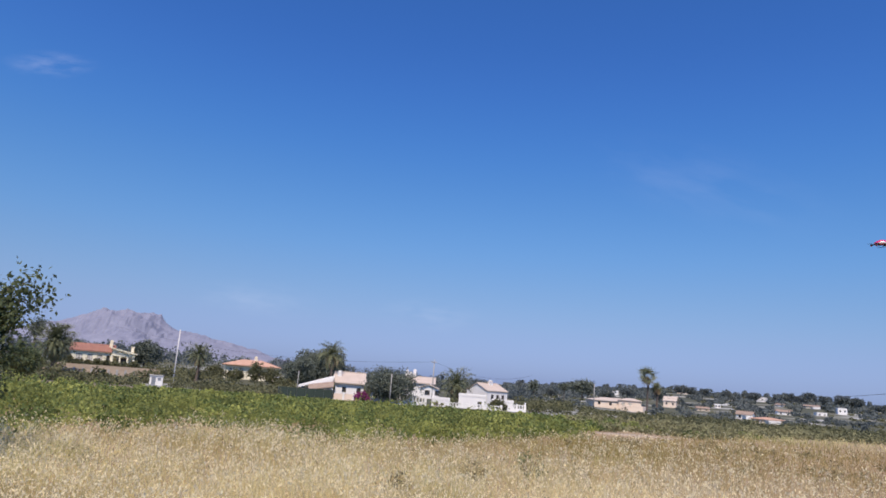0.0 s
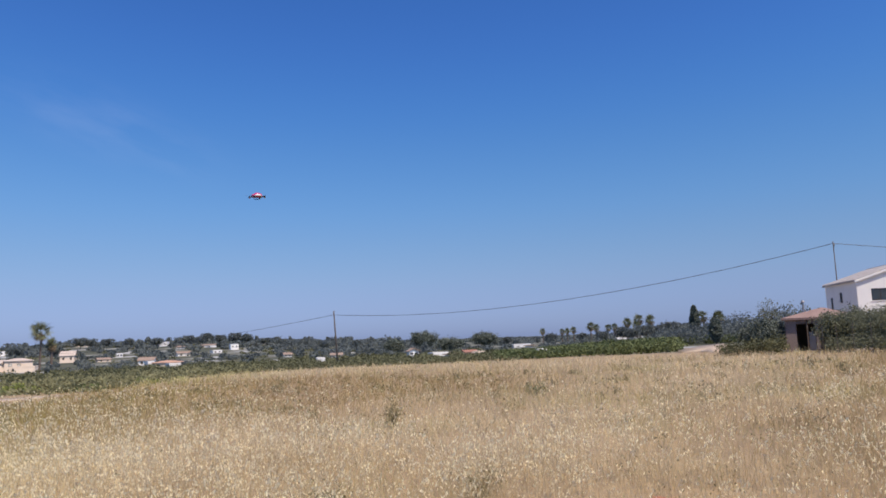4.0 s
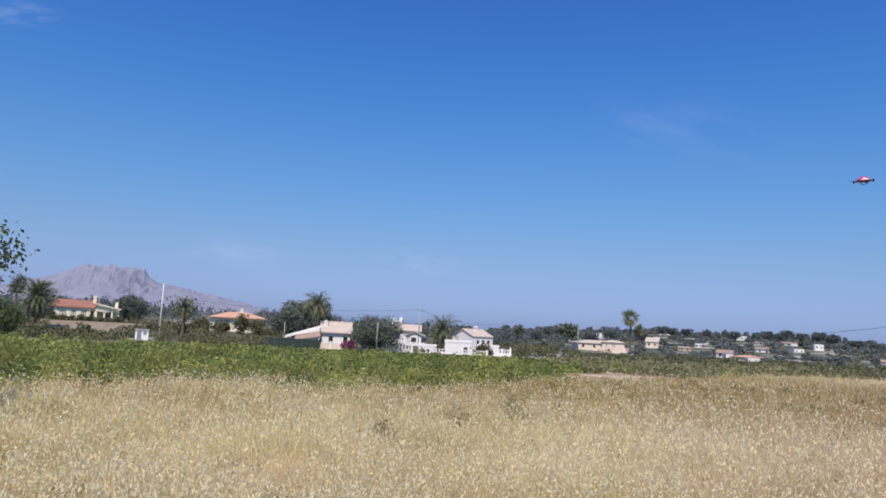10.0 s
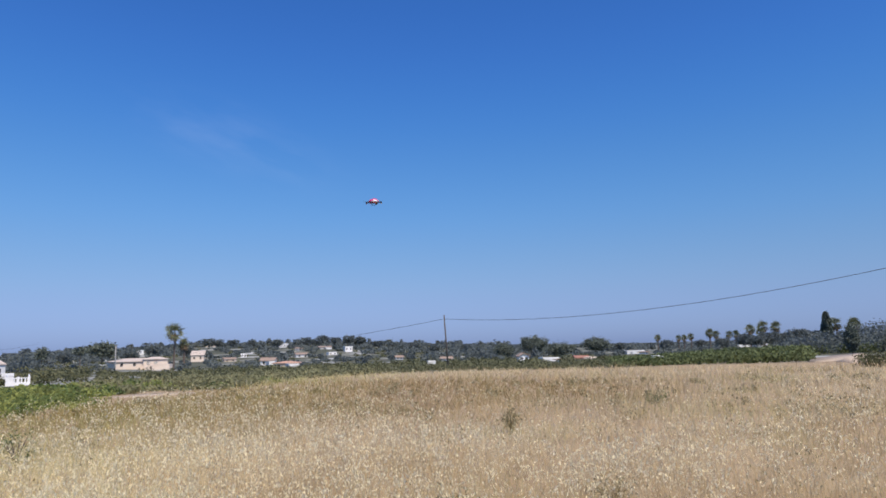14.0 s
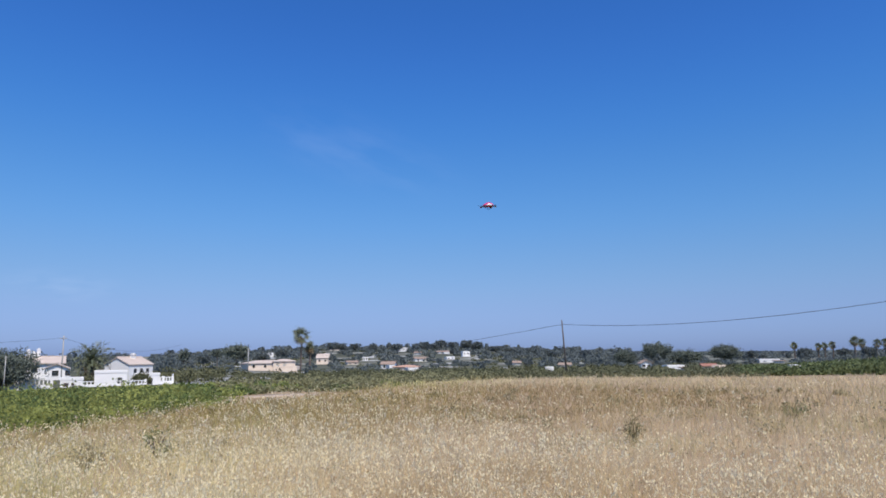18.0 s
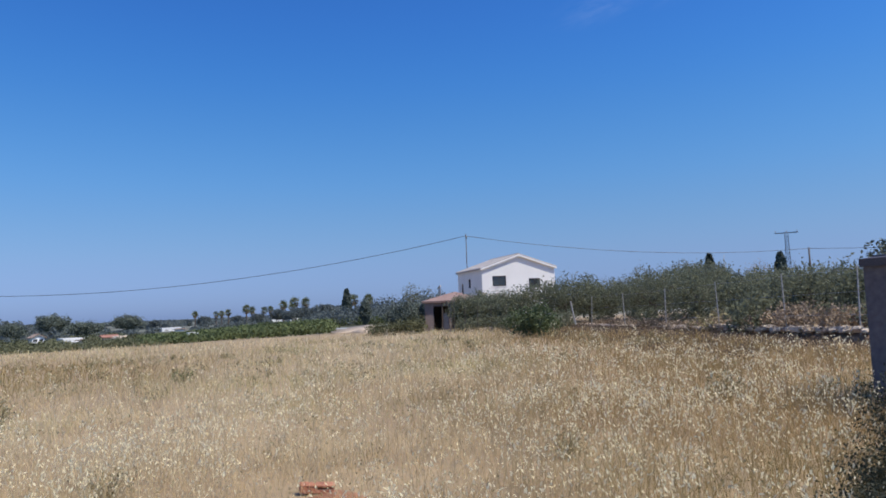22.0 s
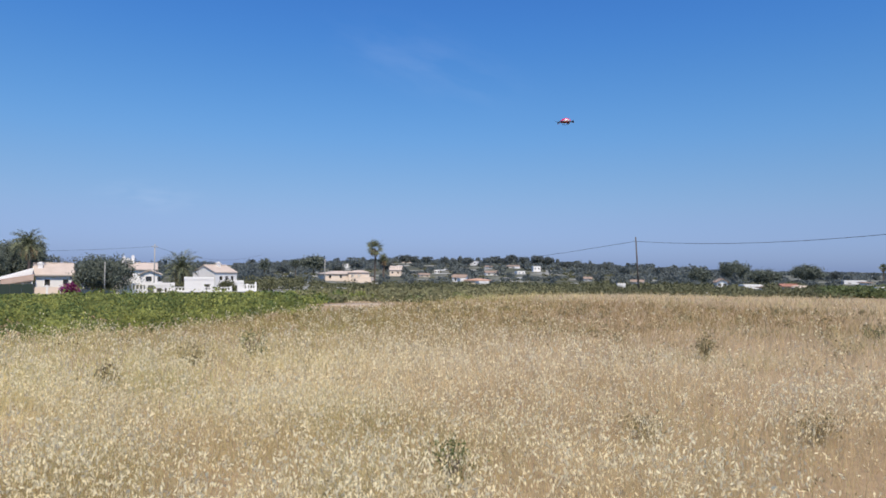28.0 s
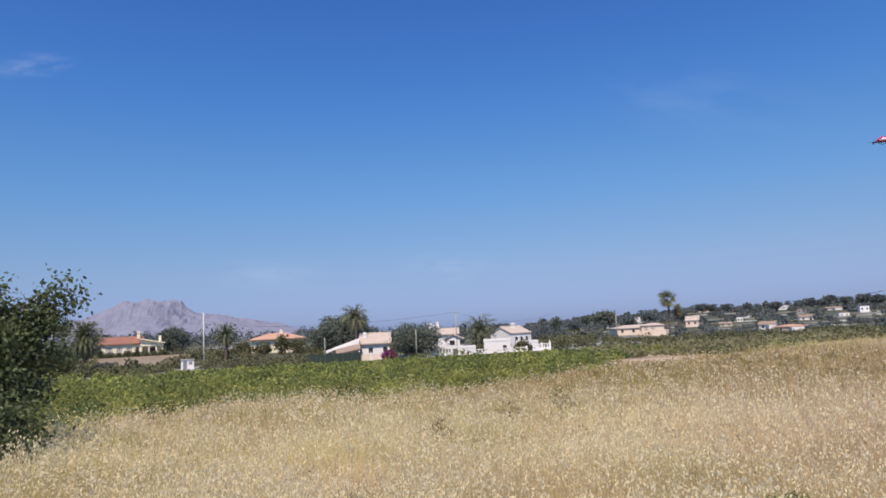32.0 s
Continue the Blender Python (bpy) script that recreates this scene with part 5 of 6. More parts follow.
tree(stand_at(-60.0, 156, 0), "dark round tree beside the cream villa", "tree", 5.6, (2.9, 2.6, 2.5), 1.2, 0.2, (420, 20), 0.3, PINE, 0.2, 6)
tree(stand_at(-26.0, 330, 0), "dark umbrella pine on the skyline", "pine_tree", 8.6, (5.5, 5, 2.6), 4, 0.6, (240, 12), 0.5, PINE, 0.3, 7)
tree(stand_at(-29.8, 250, 0), "small round pine on the skyline", "pine_tree", 6.4, (1.8, 1.8, 1.9), 3, 0.4, (80, 12), 0.35, PINE, 0.2, 6)
tree(stand_at(-27.4, 240, 0), "small round pine on a bare trunk", "pine_tree", 6.6, (1.5, 1.5, 1.2), 4.5, 0.4, (60, 12), 0.3, PINE, 0.16, 6)
tree(stand_at(7.0, 262, 0), "wide spreading stone pine beyond the field", "pine_tree", 6.9, (4.6, 4.6, 2.4), 3.0, 0.3, (320, 22), 0.45, PINE, 0.28, 7)
tree(stand_at(11.9, 262, 0), "wide flat-topped stone pine beyond the field", "pine_tree", 5.6, (5.2, 5.0, 2.0), 2.8, 0.3, (320, 22), 0.45, PINE, 0.28, 7)
tree(stand_at(9.2, 250, 0), "low rounded dark tree beyond the field", "tree", 4.2, (5.2, 4.5, 2.0), 1.5, 0.3, (300, 22), 0.45, PINE, 0.25, 7)
tree(stand_at(4.6, 250, 0), "low rounded dark tree beyond the field", "tree", 4.6, (3.6, 3.4, 2.1), 1.5, 0.3, (260, 22), 0.4, PINE, 0.25, 7)
cypress(stand_at(28.3, 150), "tall dark conifer above the grove", 7.5, 2.0, "cypresses")
cypress(stand_at(29.75, 130), "squat dark conifer above the grove", 4.6, 2.2, "cypresses")
row = palm(stand_at(16.66, 300), "slim distant fan palm in a row", 5.2, 1.7, "fan", 0.22, 30, 16, group="row of fan palms")
for az, r, s in ((18.2, 290, 0.9), (19.1, 300, 1.0), (18.6, 310, 0.95), (20.46, 285, 1.2), (20.9, 300, 1.1), (21.8, 300, 1.05), (22.3, 310, 1.1), (23.3, 290, 1.35), (24.2, 300, 1.55), (24.0, 290, 1.15), (25.04, 300, 1.5), (28.9, 250, 1.35), (30.0, 255, 1.35), (30.2, 260, 1.2)):
    copy_thing(row, stand_at(az, r, az * 77, s))


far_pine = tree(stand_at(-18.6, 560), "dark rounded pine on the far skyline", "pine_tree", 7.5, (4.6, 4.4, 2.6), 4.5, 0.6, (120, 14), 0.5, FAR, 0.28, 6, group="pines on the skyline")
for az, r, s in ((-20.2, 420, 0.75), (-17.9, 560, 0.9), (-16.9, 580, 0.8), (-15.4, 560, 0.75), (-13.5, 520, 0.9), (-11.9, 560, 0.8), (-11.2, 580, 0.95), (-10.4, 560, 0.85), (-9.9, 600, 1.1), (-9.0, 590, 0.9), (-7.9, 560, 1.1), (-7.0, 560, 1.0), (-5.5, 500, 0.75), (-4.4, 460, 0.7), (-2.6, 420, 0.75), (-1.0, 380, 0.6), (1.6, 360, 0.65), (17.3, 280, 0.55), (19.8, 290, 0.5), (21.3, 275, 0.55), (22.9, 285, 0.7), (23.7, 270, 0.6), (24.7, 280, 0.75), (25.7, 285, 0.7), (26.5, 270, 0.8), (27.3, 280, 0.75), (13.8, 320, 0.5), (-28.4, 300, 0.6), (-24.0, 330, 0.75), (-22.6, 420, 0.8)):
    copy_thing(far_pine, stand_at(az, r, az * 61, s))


# ---- houses on the hill and the plain ----
def on_slope(az, el, start=125):
    for r in range(start, 900, 3):
        if at(az, r).z - EYE >= r * math.tan(radians(el)):
            return float(r)
    return 700.0


SEEN = []


def far_house(az, el, wide, high, roof, wall, tiles, label, turn=0):
    r = on_slope(az, el)
    SEEN.append((az, wide / 2 + 0.12, r))
    w, h = r * radians(wide), r * radians(high)
    body = h if roof == "flat" else h * 0.66
    win = []
    n = max(2, int(w / 3.2))
    hi = min(body - 0.35, 2.3)
    for k in range(n):
        x = (k + 0.5) * w / n
        win.append(("front", x - 0.4, x + 0.4, max(0.3, hi - 0.95), hi, "window"))
    turn = turn or 22 * math.sin(az * 5.7)
    house(az - wide / 2, r, az + turn, w, min(9.0, w * 0.8), body, h - body, roof, wall, tiles, win, label, group="villas on the far hill", sink=1.5)
    if wide >= 1.0:
        house(az + wide * 0.12, r - 5, az - turn, w * 0.42, 4.5, body * 0.62, (h - body) * 0.8, "x" if roof == "flat" else "flat", wall if az % 1 > 0.4 else WHITE, tiles, [("front", 0.5, 1.1, 0.4, body * 0.5, "window")] if body > 2 else [], "low wing with a terrace before a hillside villa", group="villa wings", sink=1.5, name="annexe")


for row_ in ((-23.3, -1.28, 3.6, 0.78, "hip", PEACH, PALETILE, "long peach-coloured villa with a tiled roof"), (-23.6, -0.2, 0.8, 0.32, "flat", WHITE, OLDTILE, "flat-roofed white villa among pines"),
             (-19.4, -0.8, 0.95, 0.8, "x", PEACH, PALETILE, "pinkish two-storey villa among trees"), (-17.0, -0.85, 0.9, 0.28, "x", PEACH, OLDTILE, "long low farm building on the slope"),
             (-14.2, -1.2, 1.1, 0.55, "x", WHITE, OLDTILE, "white cottage with a brown tiled roof"), (-12.8, -1.4, 1.95, 0.5, "hip", PEACH, REDTILE, "villa under a bright orange-red hipped roof"),
             (-13.1, 0.15, 0.75, 0.3, "flat", WHITE, OLDTILE, "white flat-roofed villa under a pine"), (-11.8, -0.1, 0.6, 0.22, "x", WHITE, OLDTILE, "white cottage on the hillside"),
             (-11.5, -0.66, 1.0, 0.34, "x", WHITE, OLDTILE, "white villa with a pale roof"), (-9.8, -0.04, 1.1, 0.22, "x", WHITE, OLDTILE, "long white villa near the skyline"),
             (-7.85, -0.3, 0.6, 0.4, "flat", WHITE, OLDTILE, "white villa with a roof terrace"), (-9.1, -0.5, 0.7, 0.18, "flat", WHITE, OLDTILE, "low white house on the hillside"),
             (-16.0, -0.55, 0.4, 0.26, "flat", WHITE, OLDTILE, "small white house on the hillside"), (-18.6, 0.3, 0.9, 0.25, "x", PEACH, OLDTILE, "pale villa near the skyline"),
             (-1.2, -1.5, 0.6, 0.22, "flat", WHITE, OLDTILE, "low white wall-like farm store"), (0.0, -1.2, 0.9, 0.32, "x", WHITE, OLDTILE, "white cottage beyond the field"),
             (-3.8, -1.0, 0.6, 0.3, "x", WHITE, OLDTILE, "white cottage among trees"), (6.25, -1.3, 0.8, 0.6, "y", WHITE, OLDTILE, "white two-storey villa beyond the field"),
             (8.5, -1.36, 1.45, 0.17, "flat", WHITE, OLDTILE, "long low white greenhouse wall"), (10.85, -1.3, 1.0, 0.26, "x", PEACH, TILE, "cottage with an orange tiled roof"),
             (15.0, -0.9, 1.4, 0.2, "flat", WHITE, OLDTILE, "long low pale shed on the plain"), (23.0, -0.5, 1.2, 0.6, "x", WHITE, OLDTILE, "white villa among palms"), (24.1, -0.5, 0.8, 0.45, "y", WHITE, OLDTILE, "white gabled villa among palms"),
             (29.2, -0.75, 0.5, 0.35, "flat", WHITE, OLDTILE, "small white house behind the grove")):
    far_house(*row_)
r_ = on_slope(-23.3, -1.28) + 1.5
house(-23.2, r_, -22.5, r_ * radians(1.7), 5.0, r_ * radians(0.72), r_ * radians(0.2), "hip", PEACH, PALETILE, [("front", 1.0, 1.9, 1.5, 2.4, "shutter"), ("front", 3.2, 4.1, 1.5, 2.4, "shutter")], "upper floor block of a peach-coloured villa", group="villas on the far hill", sink=1.5, name="annexe", blinds=PALESHUTTER)
tagged(part("irrigation_box", Geo().box(*[v + q for v, q in zip((0, 1.3, 0, 1, -0.2, 1.0), (at(16.2, 100).x, at(16.2, 100).x, at(16.2, 100).y, at(16.2, 100).y, at(16.2, 100).z, at(16.2, 100).z))]), WHITE), "small white irrigation box at the edge of the grove", "box")
terrace = thing("terrace_wall", pose(*at(-68, 122), 0, 0, 63), "pale stone terrace wall below the cream villa", "wall")
part("wall", Geo().box(0, 16, 0, 0.4, -0.5, 0.9).box(4, 20, 6, 6.4, -0.3, 1.5), DIRT, terrace)
for k in range(14):
    part("pier", Geo().box(k * 1.2, k * 1.2 + 0.3, -0.06, 0.46, -0.4, 1.1), CONCRETE, terrace)
patch("dirt_track", -22.3, 45.0, 4.6, 3.6, -22, DIRT, "pale bare dirt track at the end of the vineyard", 0.03)
patch("stubble_field", 29.3, 98, 7.5, 52, 29, DIRT, "pale stubble field between the grove and the shed", 0.06)
patch("dirt_field", -64, 112, 22, 9, 30, DIRT, "pale bare plot between vineyard and villas", 0.05)
patch("soil_patch", 26.9, 7.3, 0.8, 0.5, 66, REDSOIL, "bare red soil around a fallen brick", 0.02, 0.035)

# ---- the brick in the grass, the model aircraft ----
def brick():
    b = at(25.4, 7.5)
    ob = thing("hollow_brick", pose(b.x, b.y, b.z + 0.01, 4, 6, -20), "broken red hollow clay brick lying in dry grass", "brick")
    part("shell", Geo().box(-0.16, 0.16, -0.06, 0.06, 0.003, 0.018).box(-0.16, 0.16, -0.06, 0.06, 0.062, 0.075).box(-0.16, 0.16, 0.046, 0.06, 0.018, 0.062).box(-0.16, 0.16, -0.012, 0.0, 0.018, 0.062), BRICK, ob)
    part("web", Geo().box(-0.15, 0.15, -0.055, -0.045, 0.02, 0.034), BRICK, ob)
    part("broken_edge", Geo().add([(-0.16, -0.06, 0.018), (0.02, -0.06, 0.018), (-0.02, -0.06, 0.05), (-0.16, -0.06, 0.06), (-0.16, -0.048, 0.018), (0.02, -0.048, 0.018), (-0.02, -0.048, 0.05), (-0.16, -0.048, 0.06)],
                                  [(0, 1, 2, 3), (7, 6, 5, 4), (0, 4, 5, 1), (1, 5, 6, 2), (2, 6, 7, 3), (3, 7, 4, 0)]), BRICK, ob)


brick()


def quadcopter(az, el, dist):
    """The model aircraft in flight: body, canopy, four arms with motors and two-bladed propellers at rest, two skids."""
    a, e = radians(az), radians(el)
    p = Vector((math.sin(a) * math.cos(e), math.cos(a) * math.cos(e), math.sin(e))) * dist + Vector((0, 0, EYE))
    ob = thing("quadcopter", pose(*p, 8, -4, 25), "small red and black toy quadcopter flying in the sky", "drone")
    g = Geo()
    rings = []
    for x, w, z0, z1 in ((-0.15, 0.03, -0.008, 0.02), (-0.11, 0.075, -0.02, 0.06), (0.0, 0.1, -0.024, 0.1), (0.09, 0.085, -0.02, 0.085), (0.15, 0.035, -0.01, 0.03)):
        rings.append([(x, -w, 0), (x, -w * 0.7, z1 * 0.75), (x, 0, z1), (x, w * 0.7, z1 * 0.75), (x, w, 0), (x, w * 0.6, z0), (x, -w * 0.6, z0)])
    n = 7
    g.add([q for ring in rings for q in ring], [(i * n + k, i * n + (k + 1) % n, (i + 1) * n + (k + 1) % n, (i + 1) * n + k) for i in range(4) for k in range(n)] + [tuple(range(n))[::-1], tuple(range(4 * n, 5 * n))])
    part("body", g, REDSHELL, ob, smooth=True)
    for sy in (-1, 1):
        part("side_panel", Geo().tube([(-0.1, sy * 0.085, 0.01), (0.0, sy * 0.108, 0.03), (0.1, sy * 0.085, 0.012)], [0.012, 0.03, 0.014], 8), WHITESHELL, ob, "white side panel", smooth=True)
    part("belly", Geo().box(-0.06, 0.06, -0.03, 0.03, -0.045, -0.02), BLACKPLASTIC, ob)
    part("camera_pod", Geo().tube([(0.06, 0, -0.03), (0.06, 0, -0.055), (0.075, 0, -0.065)], [0.02, 0.02, 0.012], 8), BLACKPLASTIC, ob)
    for k, (sx, sy) in enumerate(((1, 1), (1, -1), (-1, 1), (-1, -1))):
        tip = (sx * 0.16, sy * 0.16, -0.02)
        arm = part("arm", Geo().tube([(sx * 0.04, sy * 0.035, 0.0), (sx * 0.1, sy * 0.1, -0.015), tip], [0.02, 0.017, 0.016], 7), BLACKPLASTIC, ob)
        part("motor", Geo().tube([(tip[0], tip[1], -0.045), (tip[0], tip[1], 0.004)], [0.022, 0.019], 9), BLACKPLASTIC, arm)
        t = 0.6 + k
        g = Geo()
        for s in (-1, 1):
            c, d = Vector((math.cos(t), math.sin(t), 0)) * s, Vector((-math.sin(t), math.cos(t), 0)) * s
            hub = Vector((tip[0], tip[1], 0.01))
            g.add([hub - d * 0.006, hub + c * 0.05 - d * 0.014, hub + c * 0.1 - d * 0.006, hub + c * 0.1 + d * 0.006 + Vector((0, 0, 0.004)), hub + c * 0.05 + d * 0.012 + Vector((0, 0, 0.006)), hub + d * 0.006],
                  [(0, 1, 2, 3, 4, 5)])
        g.tube([(tip[0], tip[1], 0.003), (tip[0], tip[1], 0.016)], 0.008, 7)
        part("propeller", g, BLACKPLASTIC, arm)
        part("motor_cap", Geo().tube([(tip[0], tip[1], -0.06), (tip[0], tip[1], -0.045)], [0.01, 0.021], 7), WHITESHELL if sx > 0 else REDSHELL, arm)
    for sy in (-1, 1):
        part("skid", Geo().tube([(-0.07, sy * 0.03, -0.03), (-0.06, sy * 0.06, -0.09), (0.06, sy * 0.06, -0.09), (0.07, sy * 0.03, -0.03)], 0.005, 6), BLACKPLASTIC, ob)


quadcopter(-5.8, 11.6, 20.0)


# ---- mountain ----
def mountain():
    azs = np.linspace(-92, -44, 240)
    crest = np.interp(azs, [-92, -80, -72, -67.8, -65.8, -64.1, -63.0, -61.7, -60.5, -60.1, -59.85, -59.5, -59.25, -58.95, -58.25, -55.35, -53.2, -52.15, -50.1, -47, -44],
                      [2.2, 1.6, 0.8, 1.1, 2.2, 2.8, 3.15, 3.02, 2.85, 2.95, 3.12, 2.9, 3.05, 2.5, 2.15, 1.62, 1.15, 1.3, 0.4, 0.1, -0.3])
    wide_ = np.convolve(np.pad(crest, 20, mode="edge"), np.ones(41) / 41, "valid")
    verts, nv = [], 40
    for i, a in enumerate(azs):
        for j in range(nv):
            q = j / (nv - 1)
            r = 2600 + 1400 * q
            near = math.exp(-((q - 0.68) / 0.07) ** 2)
            c = max(float(wide_[i] * (1 - near) + crest[i] * near), -0.3)
            up = math.sin(min(1.0, q / 0.68) * math.pi / 2) ** 1.4 if q < 0.68 else 1 - (q - 0.68) * 0.9
            top = math.tan(radians(c)) * 3550 + 12
            x, y = r * math.sin(radians(a)), r * math.cos(radians(a))
            ridge = noise.fractal(Vector((x / 230, y / 230, 2.0)), 0.75, 2.1, 7) * 62 * min(1, q * 2.2) * max(0.15, crest[i] / 3) * (1 - 0.75 * near)
            verts.append((x, y, -12 + top * up + ridge))
    g = Geo().add(verts, [(i * nv + j, (i + 1) * nv + j, (i + 1) * nv + j + 1, i * nv + j + 1) for i in range(len(azs) - 1) for j in range(nv - 1)])
    tagged(part("mountain", g, ROCK, smooth=False), "bare pale limestone mountain ridge with summer haze in its colour", "mountain", kind="structure")


mountain()


# ---- vineyard, groves and far woods ----
def lumps(x, y, size, seed):
    """A smooth uneven field between 0 and 1, with lumps of about the given size in metres."""
    r = np.random.default_rng(seed)
    v = np.zeros(len(x))
    for k in range(7):
        a, f = r.uniform(0, 2 * np.pi), 2 * np.pi / size * r.uniform(0.5, 1.7)
        v += np.sin((x * np.cos(a) + y * np.sin(a)) * f + r.uniform(0, 6.28))
    return np.clip(0.5 + v / 7, 0, 1)


def blobs(spots, per, leaf, heights, widths, mat, name, label, category, spread=0.3, facing=0.0):
    """Many plants of one kind: each a clumpy heap of leaves on the ground."""
    all_ = []
    x, y = spots.T
    z = ground_height(x, y)
    for i in range(len(spots)):
        h, w = heights[i], widths[i]
        n = per[i] if hasattr(per, "__len__") else per
        d = unit(n)
        p = d * (rng.uniform(0.35, 1, n) ** 0.5)[:, None] * (w, w, h * 0.5)
        p += rng.normal(size=(n, 3)) * spread * w * 0.5
        p[:, 2] = np.abs(p[:, 2] + h * 0.5)
        size = leaf[i] if hasattr(leaf, "__len__") else leaf
        if facing:
            nor = p / (w, w, h) - (0, 0, 0.35) + rng.normal(size=(n, 3)) * facing
            nor /= np.linalg.norm(nor, axis=1, keepdims=True)
            u = np.cross(nor, unit(n))
            u /= np.linalg.norm(u, axis=1, keepdims=True) + 1e-9
            s_ = size * rng.uniform(0.4, 0.85, n)[:, None]
            u, v = u * s_, np.cross(nor, u) * s_
            c = p + (x[i], y[i], z[i])
            all_.append(np.stack([c - u, c + v, c + u, c - v], 1))
        else:
            all_.append(leaves(p + (x[i], y[i], z[i]), size))
    tagged(part(name, quads(name, np.concatenate(all_)), mat), label, category, kind="stuff")


def clear(spots, r, extra=()):
    """Leaves out the plants that would stand right in front of a house."""
    az = np.degrees(np.arctan2(spots[:, 0], spots[:, 1]))
    ok = np.ones(len(r), bool)
    for a, half, far in (*SEEN, *extra):
        ok &= ~((np.abs(az - a) < half) & (r < far + 3) & (r > far * 0.72))
    return spots[ok], r[ok]


def polar(n, az0, az1, r0, r1, power=0.5):
    a = np.radians(rng.uniform(az0, az1, n))
    r = (r0 ** (1 / power) + rng.random(n) * (r1 ** (1 / power) - r0 ** (1 / power))) ** power
    return np.stack([r * np.sin(a), r * np.cos(a)], 1), r


def vineyard():
    a = -88 + 80 * rng.random(5200) ** 1.25
    near = np.interp(a, FIELD_AZ, FIELD_R) + 0.2
    r = near + (np.where(a < -27, 87, 100) - near) * rng.random(5200) ** 1.7
    keep = ~((a > -26.5) & (a < -17) & (r < 48.5)) & ~((a < -60) & (r > 62)) & ~((a < -64) & (r < 17))
    a, r = a[keep], r[keep]
    x, y = r * np.sin(np.radians(a)), r * np.cos(np.radians(a))
    x, y = np.round(x / 1.9) * 1.9 + rng.normal(size=len(a)) * 0.3, np.round(y / 1.7) * 1.7 + rng.normal(size=len(a)) * 0.35
    _, first = np.unique(np.round(np.stack([x / 1.3, y / 1.2], 1)).astype(int), axis=0, return_index=True)
    x, y = x[first], y[first]
    a, r = np.degrees(np.arctan2(x, y)), np.hypot(x, y)
    lump = 0.5 * lumps(x, y, 4.5, 11) + 0.5 * lumps(x, y, 12.0, 12)
    keep = (rng.random(len(a)) < (0.62 + 0.9 * lump) * np.interp(a, [-29, -22, -8], [1, 0.2, 0.06])) & (r > np.interp(a, FIELD_AZ, FIELD_R) - 0.3)
    x, y, a, r, lump = x[keep], y[keep], a[keep], r[keep], lump[keep]
    h = rng.uniform(0.35, 1.35, len(a)) * (0.15 + 1.6 * lump) * np.interp(r, [20, 45, 65, 80], [0.95, 0.64, 0.36, 0.16]) * np.interp(a, [-29, -20], [1, 0.6])
    per = np.clip(6000 / r, 60, 240).astype(int)
    leaf = np.clip(0.0025 * r, 0.055, 0.2)
    wide = rng.uniform(0.5, 0.95, len(a))
    # darker green bushes, whose colour also supplies the shadowed gaps between vines
    deep = 0.6 * lumps(x, y, 3.0, 21) + 0.4 * rng.random(len(a)) > 0.60
    for pick, mat, name, label in ((~deep, VINE, "vineyard", "rows of bright green vines beyond the field"), (deep, VINEDARK, "citrus_bushes", "low dark green citrus bushes among the vines")):
        blobs(np.stack([x, y], 1)[pick], per[pick], leaf[pick], h[pick], wide[pick], mat, name, label, "vineyard", 0.2, 0.4)


vineyard()
s, r = polar(1000, 13, 33, 79, 150)
keep = (np.degrees(np.arctan2(s[:, 0], s[:, 1])) < 26.8) | (r > 136)
s, r = s[keep], r[keep]
blobs(s, 62, 0.23, rng.uniform(0.9, 1.7, len(r)) * np.interp(np.degrees(np.arctan2(s[:, 0], s[:, 1])), [13, 17, 22, 27], [0.4, 0.6, 0.95, 1.1]), rng.uniform(0.8, 1.5, len(r)), GROVE, "grove", "low green citrus grove beyond the field", "grove", 0.22, 0.6)
s, r = clear(*polar(420, -75, -27, 100, 150), [(-62.7, 2.6, 150), (-52.2, 2.4, 152), (-45.5, 3.2, 106), (-38.5, 2.0, 150), (-33, 2.2, 126), (-36, 2.0, 108), (-59, 0.9, 112), (-40.5, 2.4, 104), (-31, 1.2, 107), (-48.5, 1.6, 102)])
blobs(s, 120, 0.24, rng.uniform(0.8, 2.2, len(r)), rng.uniform(0.8, 2.0, len(r)), SCRUB, "garden_hedges", "dark green hedges and shrubs round the villas", "hedge", 0.22, 0.6)
s, r = polar(260, -8, 15, 74, 104)
blobs(s, 50, 0.17, rng.uniform(0.2, 0.45, len(r)), rng.uniform(0.6, 1.6, len(r)), SCRUB, "field_hedge", "low green hedge growth at the end of the dry field", "hedge")
s, r = clear(*polar(420, -26, 13, 105, 190))
blobs(s, 100, 0.25, np.where(rng.random(len(r)) < 0.12, 1.2, rng.uniform(0.2, 0.65, len(r))), rng.uniform(0.8, 2.0, len(r)), SCRUB, "scrub", "dark green scrub and hedges beyond the field", "scrub", 0.22, 0.6)
a_ = rng.uniform(-27, -6, 620)
r = np.interp(a_, FIELD_AZ, FIELD_R) + 1.5 + 55 * rng.random(620) ** 1.3
s = np.stack([r * np.sin(np.radians(a_)), r * np.cos(np.radians(a_))], 1)[~((a_ < -18) & (r < 48.5))]
r = np.hypot(s[:, 0], s[:, 1])
blobs(s, 64, np.clip(0.0029 * r, 0.1, 0.28), rng.uniform(0.08, 0.32, len(r)), rng.uniform(0.5, 1.3, len(r)), PASTURE, "rough_pasture", "low dull green weeds and bushes beyond the field", "scrub")
s, r = clear(*polar(1300, -32, 8, 180, 800))
